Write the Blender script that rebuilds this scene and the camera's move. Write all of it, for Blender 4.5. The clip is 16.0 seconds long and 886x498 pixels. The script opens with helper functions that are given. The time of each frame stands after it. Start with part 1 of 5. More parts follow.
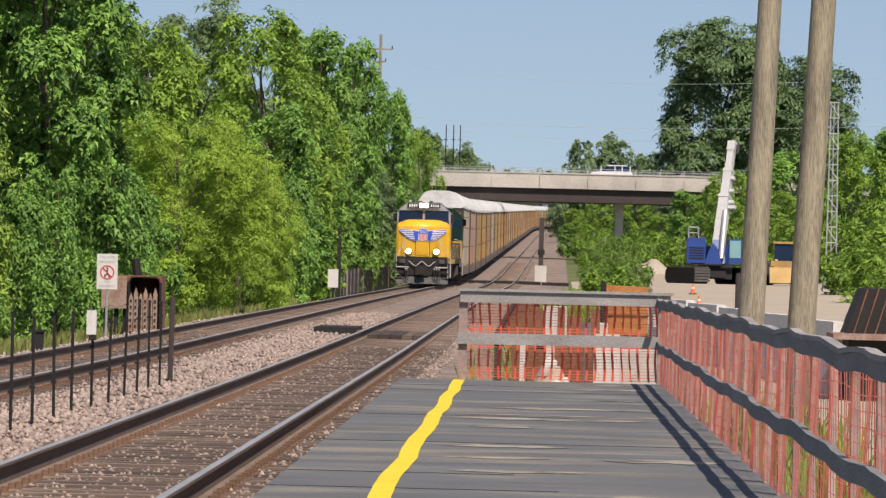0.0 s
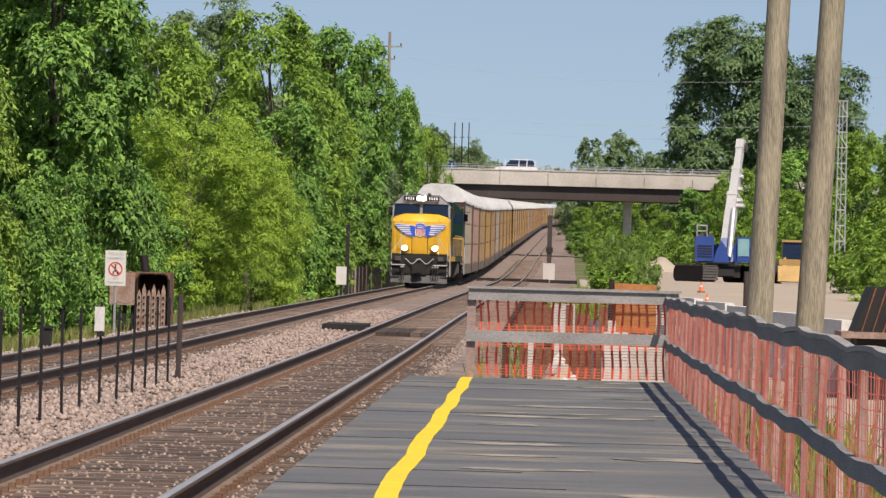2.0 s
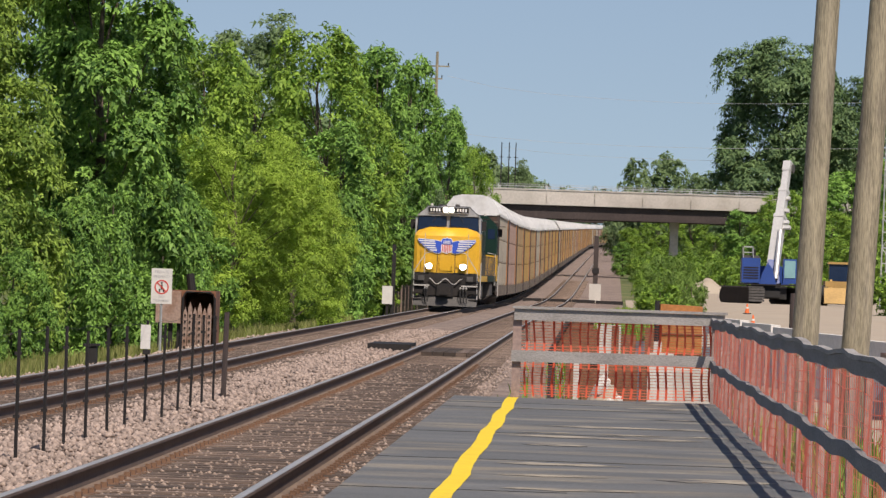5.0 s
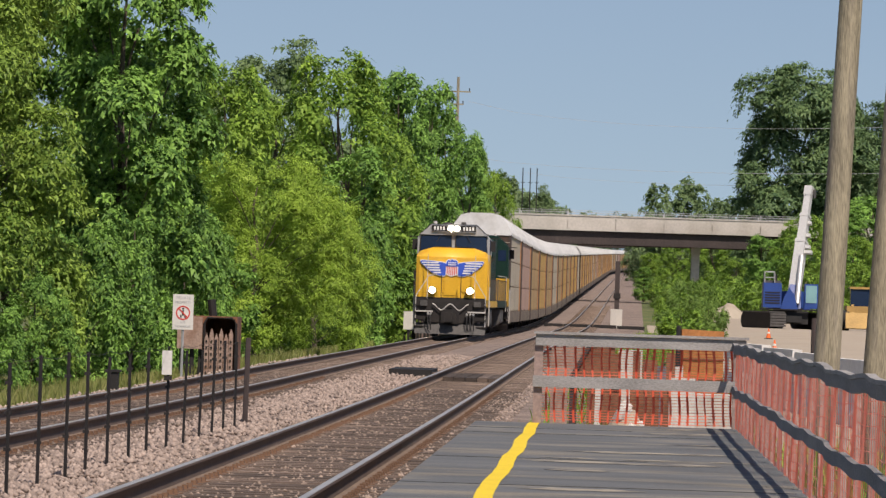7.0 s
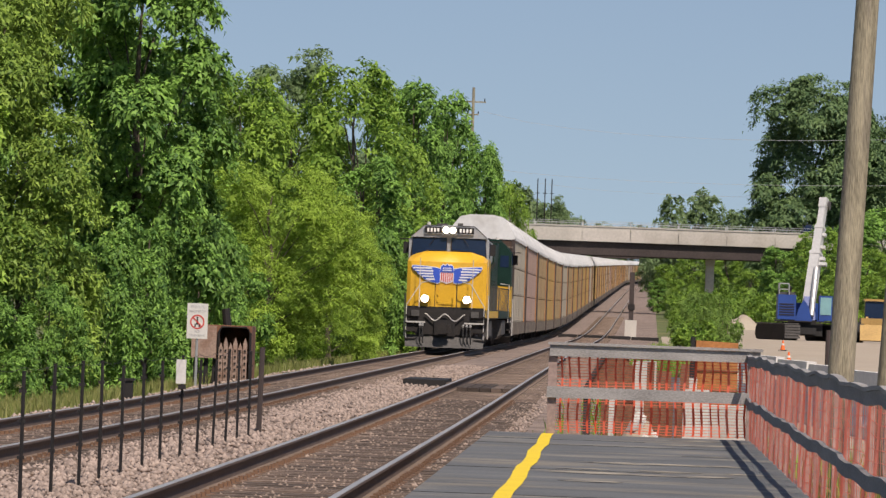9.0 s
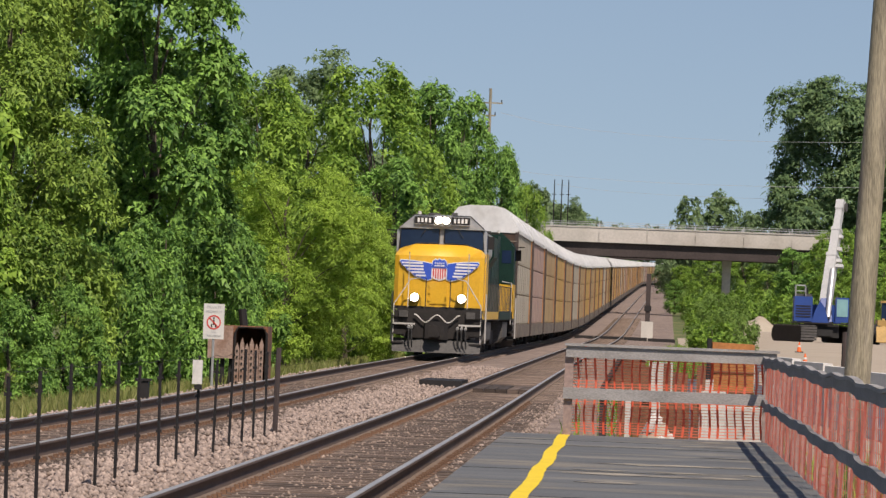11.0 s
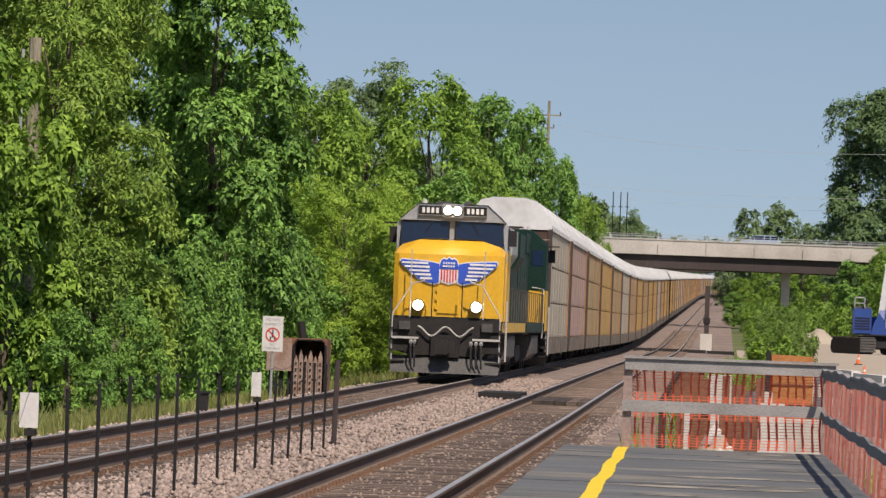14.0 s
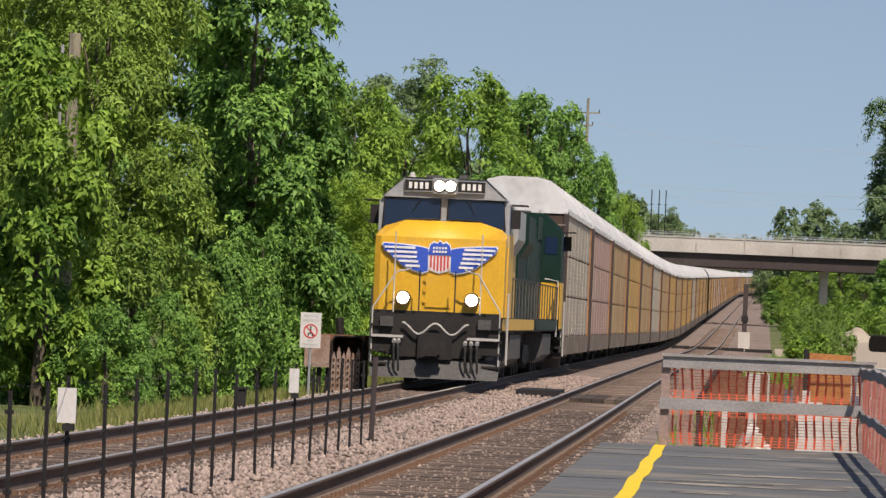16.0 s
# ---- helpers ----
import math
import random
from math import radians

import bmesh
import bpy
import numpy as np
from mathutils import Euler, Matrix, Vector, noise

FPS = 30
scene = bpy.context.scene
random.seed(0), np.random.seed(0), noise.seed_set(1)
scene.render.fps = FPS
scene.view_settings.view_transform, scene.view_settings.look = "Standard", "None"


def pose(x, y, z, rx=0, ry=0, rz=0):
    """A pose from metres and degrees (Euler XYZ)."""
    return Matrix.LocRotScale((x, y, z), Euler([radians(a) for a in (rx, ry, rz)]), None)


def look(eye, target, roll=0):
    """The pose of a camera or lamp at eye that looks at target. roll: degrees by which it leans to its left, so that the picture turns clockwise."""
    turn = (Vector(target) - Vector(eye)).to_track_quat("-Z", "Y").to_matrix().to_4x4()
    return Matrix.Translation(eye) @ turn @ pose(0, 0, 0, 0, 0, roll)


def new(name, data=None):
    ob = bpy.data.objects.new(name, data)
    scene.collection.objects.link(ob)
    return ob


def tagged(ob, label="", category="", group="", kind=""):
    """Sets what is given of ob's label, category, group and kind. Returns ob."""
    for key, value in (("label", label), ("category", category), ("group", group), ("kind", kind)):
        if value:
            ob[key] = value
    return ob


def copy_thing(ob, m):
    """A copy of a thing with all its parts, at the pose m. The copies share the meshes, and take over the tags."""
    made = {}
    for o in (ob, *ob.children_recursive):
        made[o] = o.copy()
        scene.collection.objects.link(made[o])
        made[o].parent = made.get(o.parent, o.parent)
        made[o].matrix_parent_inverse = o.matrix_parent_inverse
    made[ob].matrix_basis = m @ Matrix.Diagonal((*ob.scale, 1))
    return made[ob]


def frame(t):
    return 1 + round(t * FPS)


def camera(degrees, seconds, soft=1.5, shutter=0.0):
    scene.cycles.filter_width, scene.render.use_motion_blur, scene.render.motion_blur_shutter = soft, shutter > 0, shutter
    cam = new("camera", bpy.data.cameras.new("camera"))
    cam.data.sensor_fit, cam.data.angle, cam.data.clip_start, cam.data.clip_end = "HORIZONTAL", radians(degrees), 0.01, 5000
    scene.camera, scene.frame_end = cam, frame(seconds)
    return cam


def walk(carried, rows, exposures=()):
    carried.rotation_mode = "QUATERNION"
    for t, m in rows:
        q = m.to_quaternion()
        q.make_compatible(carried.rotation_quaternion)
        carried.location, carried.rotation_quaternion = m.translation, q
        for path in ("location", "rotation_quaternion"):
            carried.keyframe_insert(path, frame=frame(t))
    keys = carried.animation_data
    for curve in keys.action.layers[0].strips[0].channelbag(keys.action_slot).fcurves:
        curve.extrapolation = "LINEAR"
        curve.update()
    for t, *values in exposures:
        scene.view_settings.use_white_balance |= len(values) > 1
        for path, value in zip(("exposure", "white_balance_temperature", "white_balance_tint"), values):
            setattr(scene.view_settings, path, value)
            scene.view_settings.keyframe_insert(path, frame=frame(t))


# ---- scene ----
# ---------- camera: a hand-held long lens that stands on the platform and pans left ----------
cam = camera(9.336, 16.0, soft=1.4)
EYE = Vector((0.0, 0.0, 1.4965))
PAN = [  # seconds, heading, tilt, lean in degrees
    (0.0, -0.9995, 0.1931, 1.4084),
    (0.5, -0.9888, 0.2062, 1.4280),
    (1.0, -1.0089, 0.2128, 1.5374),
    (1.5, -1.0762, 0.1851, 1.5821),
    (2.0, -1.0864, 0.1641, 1.5654),
    (2.5, -1.1287, 0.1621, 1.5775),
    (3.0, -1.2402, 0.2022, 1.5747),
    (3.5, -1.3278, 0.2464, 1.6722),
    (4.0, -1.3858, 0.2942, 1.8040),
    (6.5, -1.8081, 0.5145, 1.8786),
    (7.0, -1.8144, 0.6200, 1.8306),
    (7.5, -1.8395, 0.7097, 1.8444),
    (8.0, -1.8761, 0.7314, 1.9011),
    (8.5, -1.9005, 0.7351, 2.0209),
    (9.0, -1.9720, 0.7223, 2.0960),
    (11.5, -2.2289, 0.7319, 2.2661),
    (12.0, -2.3483, 0.7476, 2.3000),
    (12.5, -2.4493, 0.7805, 2.2869),
    (13.0, -2.5576, 0.7948, 2.2749),
    (13.5, -2.6701, 0.8228, 2.2269),
    (14.0, -2.7724, 0.8324, 2.2070),
    (14.5, -2.8726, 0.8089, 2.2598),
    (15.0, -3.0030, 0.7944, 2.2791),
    (15.5, -3.0905, 0.7843, 2.3770),
    (16.0, -3.1750, 0.7845, 2.4576)
]


def aim(heading, tilt, lean):
    h, v = radians(heading), radians(tilt)
    return look(EYE, EYE + Vector((math.sin(h) * math.cos(v), math.cos(h) * math.cos(v), math.sin(v))), lean)


walk(cam, [(t, aim(a, b, c)) for t, a, b, c in PAN], exposures=[(0, 0.16, 7050, 17), (2, 0.14, 7050, 17), (4, 0.08, 7050, 17), (7, -0.02, 7050, 17), (12, -0.02, 7050, 17), (16, 0.0, 7050, 17)])

# ---------- light: a high summer sun behind and to the right ----------
TO_SUN = Vector((0.29, -0.68, 1.0)).normalized()
world = bpy.data.worlds.new("sky")
scene.world = world
world.use_nodes = True
wn = world.node_tree
sky = wn.nodes.new("ShaderNodeTexSky")
sky.sky_type = "NISHITA"
sky.sun_disc = False
sky.sun_elevation = math.asin(TO_SUN.z)
sky.sun_rotation = math.atan2(TO_SUN.x, TO_SUN.y)
sky.air_density, sky.dust_density, sky.ozone_density = 1.0, 0.6, 2.5
wn.nodes["Background"].inputs["Strength"].default_value = 0.097
# the sky is looked up a little higher, so its upper blue reaches the skyline
tc = wn.nodes.new("ShaderNodeTexCoord")
lift = wn.nodes.new("ShaderNodeVectorMath")
lift.operation = "ADD"
lift.inputs[1].default_value = (0, 0, 0.10)
wn.links.new(tc.outputs["Generated"], lift.inputs[0])
wn.links.new(lift.outputs["Vector"], sky.inputs["Vector"])
wn.links.new(sky.outputs["Color"], wn.nodes["Background"].inputs["Color"])
sun = new("sun", bpy.data.lights.new("sun", "SUN"))
sun.data.energy, sun.data.angle, sun.data.color = 5.0, radians(0.53), (1.0, 0.95, 0.87)
sun.matrix_world = look((0, 0, 80), Vector((0, 0, 80)) - TO_SUN)


# ---------- materials ----------
def material(name, base, rough=0.7, metal=0.0, var=0.25, scale=3.0, fine=40.0, bump=0.15, alt=None, alt_scale=1.0,
             alt_lo=0.5, alt_hi=0.65, stretch=(1, 1, 1), each=0.0, spec=0.5, glow=0.0, glow_colour=(1, 1, 1)):
    """A worn surface: two scales of noise on the colour, a second colour in patches, fine relief."""
    m = bpy.data.materials.new(name)
    m.use_nodes = True
    nt = m.node_tree
    n, l = nt.nodes, nt.links
    b = n["Principled BSDF"]
    b.inputs["Roughness"].default_value = rough
    b.inputs["Metallic"].default_value = metal
    b.inputs["Specular IOR Level"].default_value = spec
    tc = n.new("ShaderNodeTexCoord")
    mp = n.new("ShaderNodeMapping")
    mp.inputs["Scale"].default_value = stretch
    l.new(tc.outputs["Object"], mp.inputs["Vector"])

    def nz(s, detail=4.0):
        t = n.new("ShaderNodeTexNoise")
        t.inputs["Scale"].default_value = s
        t.inputs["Detail"].default_value = detail
        l.new(mp.outputs["Vector"], t.inputs["Vector"])
        return t

    def ramp(src, lo, hi, a, c):
        r = n.new("ShaderNodeMapRange")
        r.inputs["From Min"].default_value, r.inputs["From Max"].default_value = lo, hi
        r.inputs["To Min"].default_value, r.inputs["To Max"].default_value = a, c
        l.new(src, r.inputs["Value"])
        return r.outputs["Result"]

    colour = n.new("ShaderNodeRGB")
    colour.outputs[0].default_value = (*base, 1)
    out = colour.outputs[0]
    if alt:
        mix = n.new("ShaderNodeMix")
        mix.data_type = "RGBA"
        l.new(ramp(nz(alt_scale, 6.0).outputs["Fac"], alt_lo, alt_hi, 0, 1), mix.inputs["Factor"])
        l.new(out, mix.inputs["A"])
        mix.inputs["B"].default_value = (*alt, 1)
        out = mix.outputs["Result"]
    hs = n.new("ShaderNodeHueSaturation")
    l.new(out, hs.inputs["Color"])
    add = n.new("ShaderNodeMath")
    add.operation = "ADD"
    l.new(ramp(nz(scale).outputs["Fac"], 0.3, 0.7, 1 - var, 1), add.inputs[0])
    l.new(ramp(nz(fine).outputs["Fac"], 0.3, 0.7, -var * 0.6, var * 0.6), add.inputs[1])
    val = add.outputs[0]
    if each:
        info = n.new("ShaderNodeObjectInfo")
        geo = n.new("ShaderNodeNewGeometry")
        s = n.new("ShaderNodeMath")
        s.operation = "ADD"
        l.new(info.outputs["Random"], s.inputs[0])
        l.new(geo.outputs["Random Per Island"], s.inputs[1])
        m2 = n.new("ShaderNodeMath")
        m2.operation = "MULTIPLY"
        l.new(val, m2.inputs[0])
        l.new(ramp(s.outputs[0], 0.2, 1.8, 1 - each, 1 + each), m2.inputs[1])
        val = m2.outputs[0]
    l.new(val, hs.inputs["Value"])
    l.new(hs.outputs["Color"], b.inputs["Base Color"])
    if bump:
        bp = n.new("ShaderNodeBump")
        bp.inputs["Strength"].default_value = bump
        bp.inputs["Distance"].default_value = 0.02
        l.new(nz(fine, 6.0).outputs["Fac"], bp.inputs["Height"])
        l.new(bp.outputs["Normal"], b.inputs["Normal"])
    if glow:
        b.inputs["Emission Color"].default_value = (*glow_colour, 1)
        b.inputs["Emission Strength"].default_value = glow
    return m


def leaf_material(name, base, young, thin=0.35):
    """Leaves: light passes through them, and each one has its own shade of green."""
    m = bpy.data.materials.new(name)
    m.use_nodes = True
    nt = m.node_tree
    n, l = nt.nodes, nt.links
    b = n["Principled BSDF"]
    b.inputs["Roughness"].default_value = 0.5
    b.inputs["Specular IOR Level"].default_value = 0.15
    geo = n.new("ShaderNodeNewGeometry")
    tc = n.new("ShaderNodeTexCoord")
    t = n.new("ShaderNodeTexNoise")
    t.inputs["Scale"].default_value = 0.45
    l.new(tc.outputs["Object"], t.inputs["Vector"])
    s = n.new("ShaderNodeMath")
    s.operation = "MULTIPLY_ADD"
    l.new(geo.outputs["Random Per Island"], s.inputs[0])
    s.inputs[1].default_value = 0.55
    l.new(t.outputs["Fac"], s.inputs[2])
    r = n.new("ShaderNodeMapRange")
    r.inputs["From Min"].default_value, r.inputs["From Max"].default_value = 0.4, 1.1
    l.new(s.outputs[0], r.inputs["Value"])
    mix = n.new("ShaderNodeMix")
    mix.data_type = "RGBA"
    l.new(r.outputs["Result"], mix.inputs["Factor"])
    mix.inputs["A"].default_value = (*base, 1)
    mix.inputs["B"].default_value = (*young, 1)
    l.new(mix.outputs["Result"], b.inputs["Base Color"])
    tr = n.new("ShaderNodeBsdfTranslucent")
    l.new(mix.outputs["Result"], tr.inputs["Color"])
    ms = n.new("ShaderNodeMixShader")
    ms.inputs["Fac"].default_value = thin
    l.new(b.outputs["BSDF"], ms.inputs[1])
    l.new(tr.outputs["BSDF"], ms.inputs[2])
    l.new(ms.outputs["Shader"], n["Material Output"].inputs["Surface"])
    return m


def plain(name, base, rough=0.6, metal=0.0, glow=0.0):
    return material(name, base, rough, metal, var=0.12, scale=2.0, fine=25.0, bump=0.05, glow=glow, glow_colour=base)


M_GRASS = material("grass soil", (0.10, 0.13, 0.035), 0.95, var=0.4, scale=0.4, fine=6, bump=0.5, alt=(0.22, 0.2, 0.08), alt_scale=0.15)
M_BALLAST = material("ballast bed", (0.27, 0.205, 0.17), 0.95, var=0.4, scale=1.2, fine=18, bump=0.9, alt=(0.17, 0.125, 0.1), alt_scale=0.5)
M_STONE = material("ballast stone", (0.33, 0.255, 0.212), 0.9, var=0.25, scale=3, fine=30, bump=0.2, each=0.5)
M_STONE_D = material("brake-dusted stone", (0.31, 0.235, 0.185), 0.9, var=0.25, scale=3, fine=30, bump=0.2, each=0.55)
M_SAND = material("sandy fill", (0.38, 0.315, 0.24), 0.95, var=0.12, scale=0.3, fine=8, bump=0.1, alt=(0.39, 0.335, 0.26), alt_scale=0.12)
M_TIE = material("creosoted wood", (0.095, 0.066, 0.05), 0.85, var=0.4, scale=2, fine=25, bump=0.5, stretch=(0.3, 3, 3), each=0.7, alt=(0.21, 0.155, 0.12), alt_scale=2.0, alt_lo=0.48)
M_RAIL = material("rail steel", (0.10, 0.066, 0.048), 0.75, metal=0.2, var=0.3, scale=1, fine=12, bump=0.1)
M_RAILTOP = material("polished rail head", (0.50, 0.48, 0.45), 0.4, metal=0.5, var=0.2, scale=0.6, fine=8, bump=0.03)
M_RUSTRAIL = material("rusty plate", (0.2, 0.11, 0.065), 0.85, var=0.4, scale=3, fine=30, bump=0.3)
M_RAILFOOT = material("dusty rail foot", (0.20, 0.14, 0.10), 0.9, var=0.3, scale=2, fine=20, bump=0.2)
M_ASPHALT = material("worn platform surface", (0.12, 0.127, 0.13), 0.88, var=0.35, scale=1.2, fine=45, bump=0.3, alt=(0.25, 0.225, 0.18), alt_scale=1.1, alt_lo=0.5, alt_hi=0.68, stretch=(0.5, 1.0, 1))
M_SEAM = material("pale worn seam", (0.36, 0.32, 0.25), 0.9, var=0.3, scale=4, fine=30, bump=0.2, alt=(0.1, 0.1, 0.1), alt_scale=2.5, alt_lo=0.4)
M_YELLOWLINE = material("yellow line paint", (0.78, 0.56, 0.02), 0.65, var=0.12, scale=3, fine=30, bump=0.1)
M_GREYWOOD = material("weathered grey timber", (0.32, 0.305, 0.29), 0.85, var=0.3, scale=2, fine=30, bump=0.3, stretch=(1, 0.3, 3))
# darker copy of the grey timber, with the side boards' shade in its colour
M_SHADEWOOD = material("weathered timber darkened for shade", (0.23, 0.22, 0.215), 0.85, var=0.3, scale=2, fine=30, bump=0.3, stretch=(1, 0.3, 3))
M_POLEWOOD = material("utility pole wood", (0.335, 0.295, 0.205), 0.9, var=0.5, scale=2, fine=20, bump=0.5, stretch=(4, 4, 0.35), alt=(0.24, 0.21, 0.16), alt_scale=1.5)
M_PICKET = material("brownish fence wood", (0.42, 0.30, 0.26), 0.85, var=0.3, scale=2, fine=20, bump=0.3, each=0.3)
M_MESH = leaf_material("orange plastic mesh", (0.80, 0.10, 0.045), (0.92, 0.24, 0.15), 0.4)
# paler copy for the side barrier: sun coming through, put into the colour
M_MESHSIDE = leaf_material("orange mesh paled for backlight", (1.0, 0.17, 0.10), (1.0, 0.40, 0.31), 0.55)
M_IRON = material("dark iron", (0.02, 0.017, 0.016), 0.7, metal=0.2, var=0.3, scale=3, fine=30, bump=0.1)
M_RUST = material("rusted steel", (0.24, 0.105, 0.055), 0.85, var=0.4, scale=2, fine=20, bump=0.3, alt=(0.12, 0.06, 0.04), alt_scale=1.5)
M_RUSTPALE = material("pale rusted steel", (0.36, 0.25, 0.2), 0.85, var=0.3, scale=2, fine=20, bump=0.3, alt=(0.24, 0.14, 0.1), alt_scale=2)
M_ORANGERUST = material("orange rust pipe", (0.42, 0.17, 0.05), 0.8, var=0.3, scale=2, fine=20, bump=0.2)
M_CONCRETE = material("bridge concrete", (0.5, 0.46, 0.41), 0.9, var=0.15, scale=0.3, fine=4, bump=0.15, alt=(0.42, 0.38, 0.33), alt_scale=0.25)
M_CONCLIGHT = material("pale concrete", (0.56, 0.53, 0.48), 0.9, var=0.15, scale=1, fine=15, bump=0.2)
M_BARRIER = material("white concrete barrier", (0.72, 0.70, 0.66), 0.9, var=0.15, scale=1, fine=15, bump=0.2)
M_GIRDER = material("brown bridge girder", (0.055, 0.04, 0.036), 0.8, var=0.25, scale=0.5, fine=5, bump=0.1)
M_STEEL = material("galvanised steel", (0.55, 0.55, 0.54), 0.5, metal=0.6, var=0.15, scale=2, fine=20, bump=0.05)
M_BLACK = material("black rubber", (0.02, 0.02, 0.02), 0.85, var=0.3, scale=2, fine=20, bump=0.1)
M_WHITE = material("white sign paint", (0.62, 0.60, 0.56), 0.6, var=0.1, scale=3, fine=30, bump=0.02)
M_SIGNRED = plain("sign red", (0.6, 0.06, 0.05))
M_SIGNGREY = plain("sign grey lettering", (0.42, 0.42, 0.42))
M_BARK = material("bark", (0.12, 0.095, 0.07), 0.95, var=0.4, scale=4, fine=20, bump=0.6, stretch=(2, 2, 0.5))
M_LEAF = leaf_material("green leaf", (0.062, 0.145, 0.022), (0.31, 0.47, 0.075), 0.27)
M_LEAFWARM = leaf_material("warm green leaf", (0.062, 0.13, 0.022), (0.32, 0.46, 0.085), 0.25)
M_LEAFLIGHT = leaf_material("light green leaf", (0.15, 0.255, 0.03), (0.40, 0.56, 0.09), 0.33)
M_LEAFDARK = leaf_material("dark green leaf", (0.036, 0.104, 0.026), (0.28, 0.49, 0.10), 0.25)
# the haze of distance is mixed into the next two leaf colours
M_LEAFHAZE = leaf_material("far green leaf with haze", (0.12, 0.19, 0.085), (0.22, 0.31, 0.135), 0.35)
M_LEAFHAZEDARK = leaf_material("far dark green leaf with haze", (0.075, 0.14, 0.065), (0.20, 0.30, 0.12), 0.3)
M_LEAFSHRUB = leaf_material("shrub leaf", (0.075, 0.15, 0.03), (0.22, 0.34, 0.075), 0.26)
M_REED = leaf_material("grass blade", (0.16, 0.2, 0.05), (0.30, 0.29, 0.11), 0.3)
# the train
M_UPYELLOW = material("armour yellow paint", (0.70, 0.39, 0.025), 0.4, var=0.1, scale=1, fine=12, bump=0.03, alt=(0.66, 0.38, 0.04), alt_scale=1.2)
M_UPGREY = material("grey locomotive paint", (0.33, 0.34, 0.35), 0.5, var=0.15, scale=1, fine=12, bump=0.03)
M_BLUE = material("blue emblem", (0.03, 0.09, 0.5), 0.5, var=0.1, scale=2, fine=10, bump=0)
M_EMBWHITE = material("white emblem", (0.74, 0.74, 0.72), 0.5, var=0.1, scale=2, fine=10, bump=0)
M_EMBRED = material("red emblem", (0.62, 0.07, 0.06), 0.5, var=0.1, scale=2, fine=10, bump=0)
M_GREEN = material("dark green locomotive paint", (0.006, 0.03, 0.022), 0.55, var=0.3, scale=1, fine=12, bump=0.03, spec=0.2)
M_GLASS = material("dark windscreen", (0.012, 0.025, 0.06), 0.12, var=0.1, scale=1, fine=5, bump=0, spec=0.35)
M_DIRTY = material("grimy black running gear", (0.024, 0.02, 0.018), 0.8, metal=0.1, var=0.4, scale=2, fine=15, bump=0.2)
M_PLOW = material("dusty grey plow", (0.085, 0.08, 0.075), 0.75, var=0.35, scale=2, fine=15, bump=0.1)
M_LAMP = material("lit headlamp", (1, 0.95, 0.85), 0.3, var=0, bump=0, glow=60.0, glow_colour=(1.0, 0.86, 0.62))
M_HANDRAIL = plain("pale handrail", (0.45, 0.43, 0.40), 0.5)
M_RACKTAN = material("tan rack panel", (0.42, 0.29, 0.14), 0.7, var=0.2, scale=0.6, fine=5, bump=0.1, alt=(0.30, 0.18, 0.09), alt_scale=0.8, stretch=(1, 1, 0.3))
M_RACKGREY = material("beige galvanised rack panel", (0.43, 0.38, 0.30), 0.6, var=0.2, scale=0.6, fine=5, bump=0.1, alt=(0.38, 0.31, 0.23), alt_scale=0.7, stretch=(1, 1, 0.3))
M_RACKPINK = material("faded pinkish rack panel", (0.42, 0.28, 0.23), 0.7, var=0.2, scale=0.6, fine=5, bump=0.1, alt=(0.4, 0.3, 0.24), alt_scale=0.7, stretch=(1, 1, 0.3))
M_RACKYELLOW = material("faded yellow rack panel", (0.48, 0.30, 0.09), 0.65, var=0.2, scale=0.6, fine=5, bump=0.1, alt=(0.42, 0.26, 0.1), alt_scale=0.8, stretch=(1, 1, 0.3))
M_RACKPOST = material("rusty orange rack post", (0.42, 0.2, 0.08), 0.75, var=0.3, scale=1, fine=8, bump=0.1)
# rust with the shade between the wagons worked into its tone
M_GAPDOOR = material("rusty door darkened for the gap", (0.085, 0.05, 0.035), 0.85, var=0.4, scale=2, fine=20, bump=0.2)
M_SILL = material("grimy rack sill", (0.24, 0.19, 0.14), 0.85, var=0.4, scale=1.5, fine=12, bump=0.1, alt=(0.07, 0.055, 0.045), alt_scale=1.2)
M_ROOF = material("white galvanised rack roof", (0.60, 0.60, 0.59), 0.55, var=0.12, scale=0.5, fine=5, bump=0.03, each=0.22, alt=(0.50, 0.49, 0.47), alt_scale=0.6)
M_CRANEBLUE = material("blue crane paint", (0.018, 0.06, 0.25), 0.45, var=0.15, scale=1, fine=10, bump=0.03)
M_CRANEWHITE = material("white crane boom", (0.52, 0.52, 0.51), 0.5, var=0.12, scale=1, fine=10, bump=0.03)
M_LOADER = material("loader yellow", (0.45, 0.28, 0.09), 0.5, var=0.2, scale=1, fine=10, bump=0.05)
M_CARWHITE = plain("white car paint", (0.75, 0.75, 0.75), 0.25)
M_CARBLUE = plain("blue-grey car paint", (0.12, 0.18, 0.28), 0.25)
M_CONE = plain("orange cone plastic", (0.85, 0.16, 0.03))


# ---------- tools for shapes ----------
def part(name, bm, mat, parent=None, label="", smooth=False, bevel=0.0, at=None):
    """Link a bmesh as one mesh object, under a thing or a part."""
    if bevel:
        bmesh.ops.bevel(bm, geom=[e for e in bm.edges if len(e.link_faces) == 2 and e.calc_face_angle(0) > 0.6],
                        offset=bevel, segments=2, affect="EDGES", clamp_overlap=True)
    bmesh.ops.recalc_face_normals(bm, faces=bm.faces[:])
    me = bpy.data.meshes.new(name)
    bm.to_mesh(me)
    bm.free()
    me.materials.append(mat)
    if smooth:
        me.polygons.foreach_set("use_smooth", [True] * len(me.polygons))
    ob = new(name, me)
    ob.parent = parent
    if at is not None:
        ob.matrix_basis = at
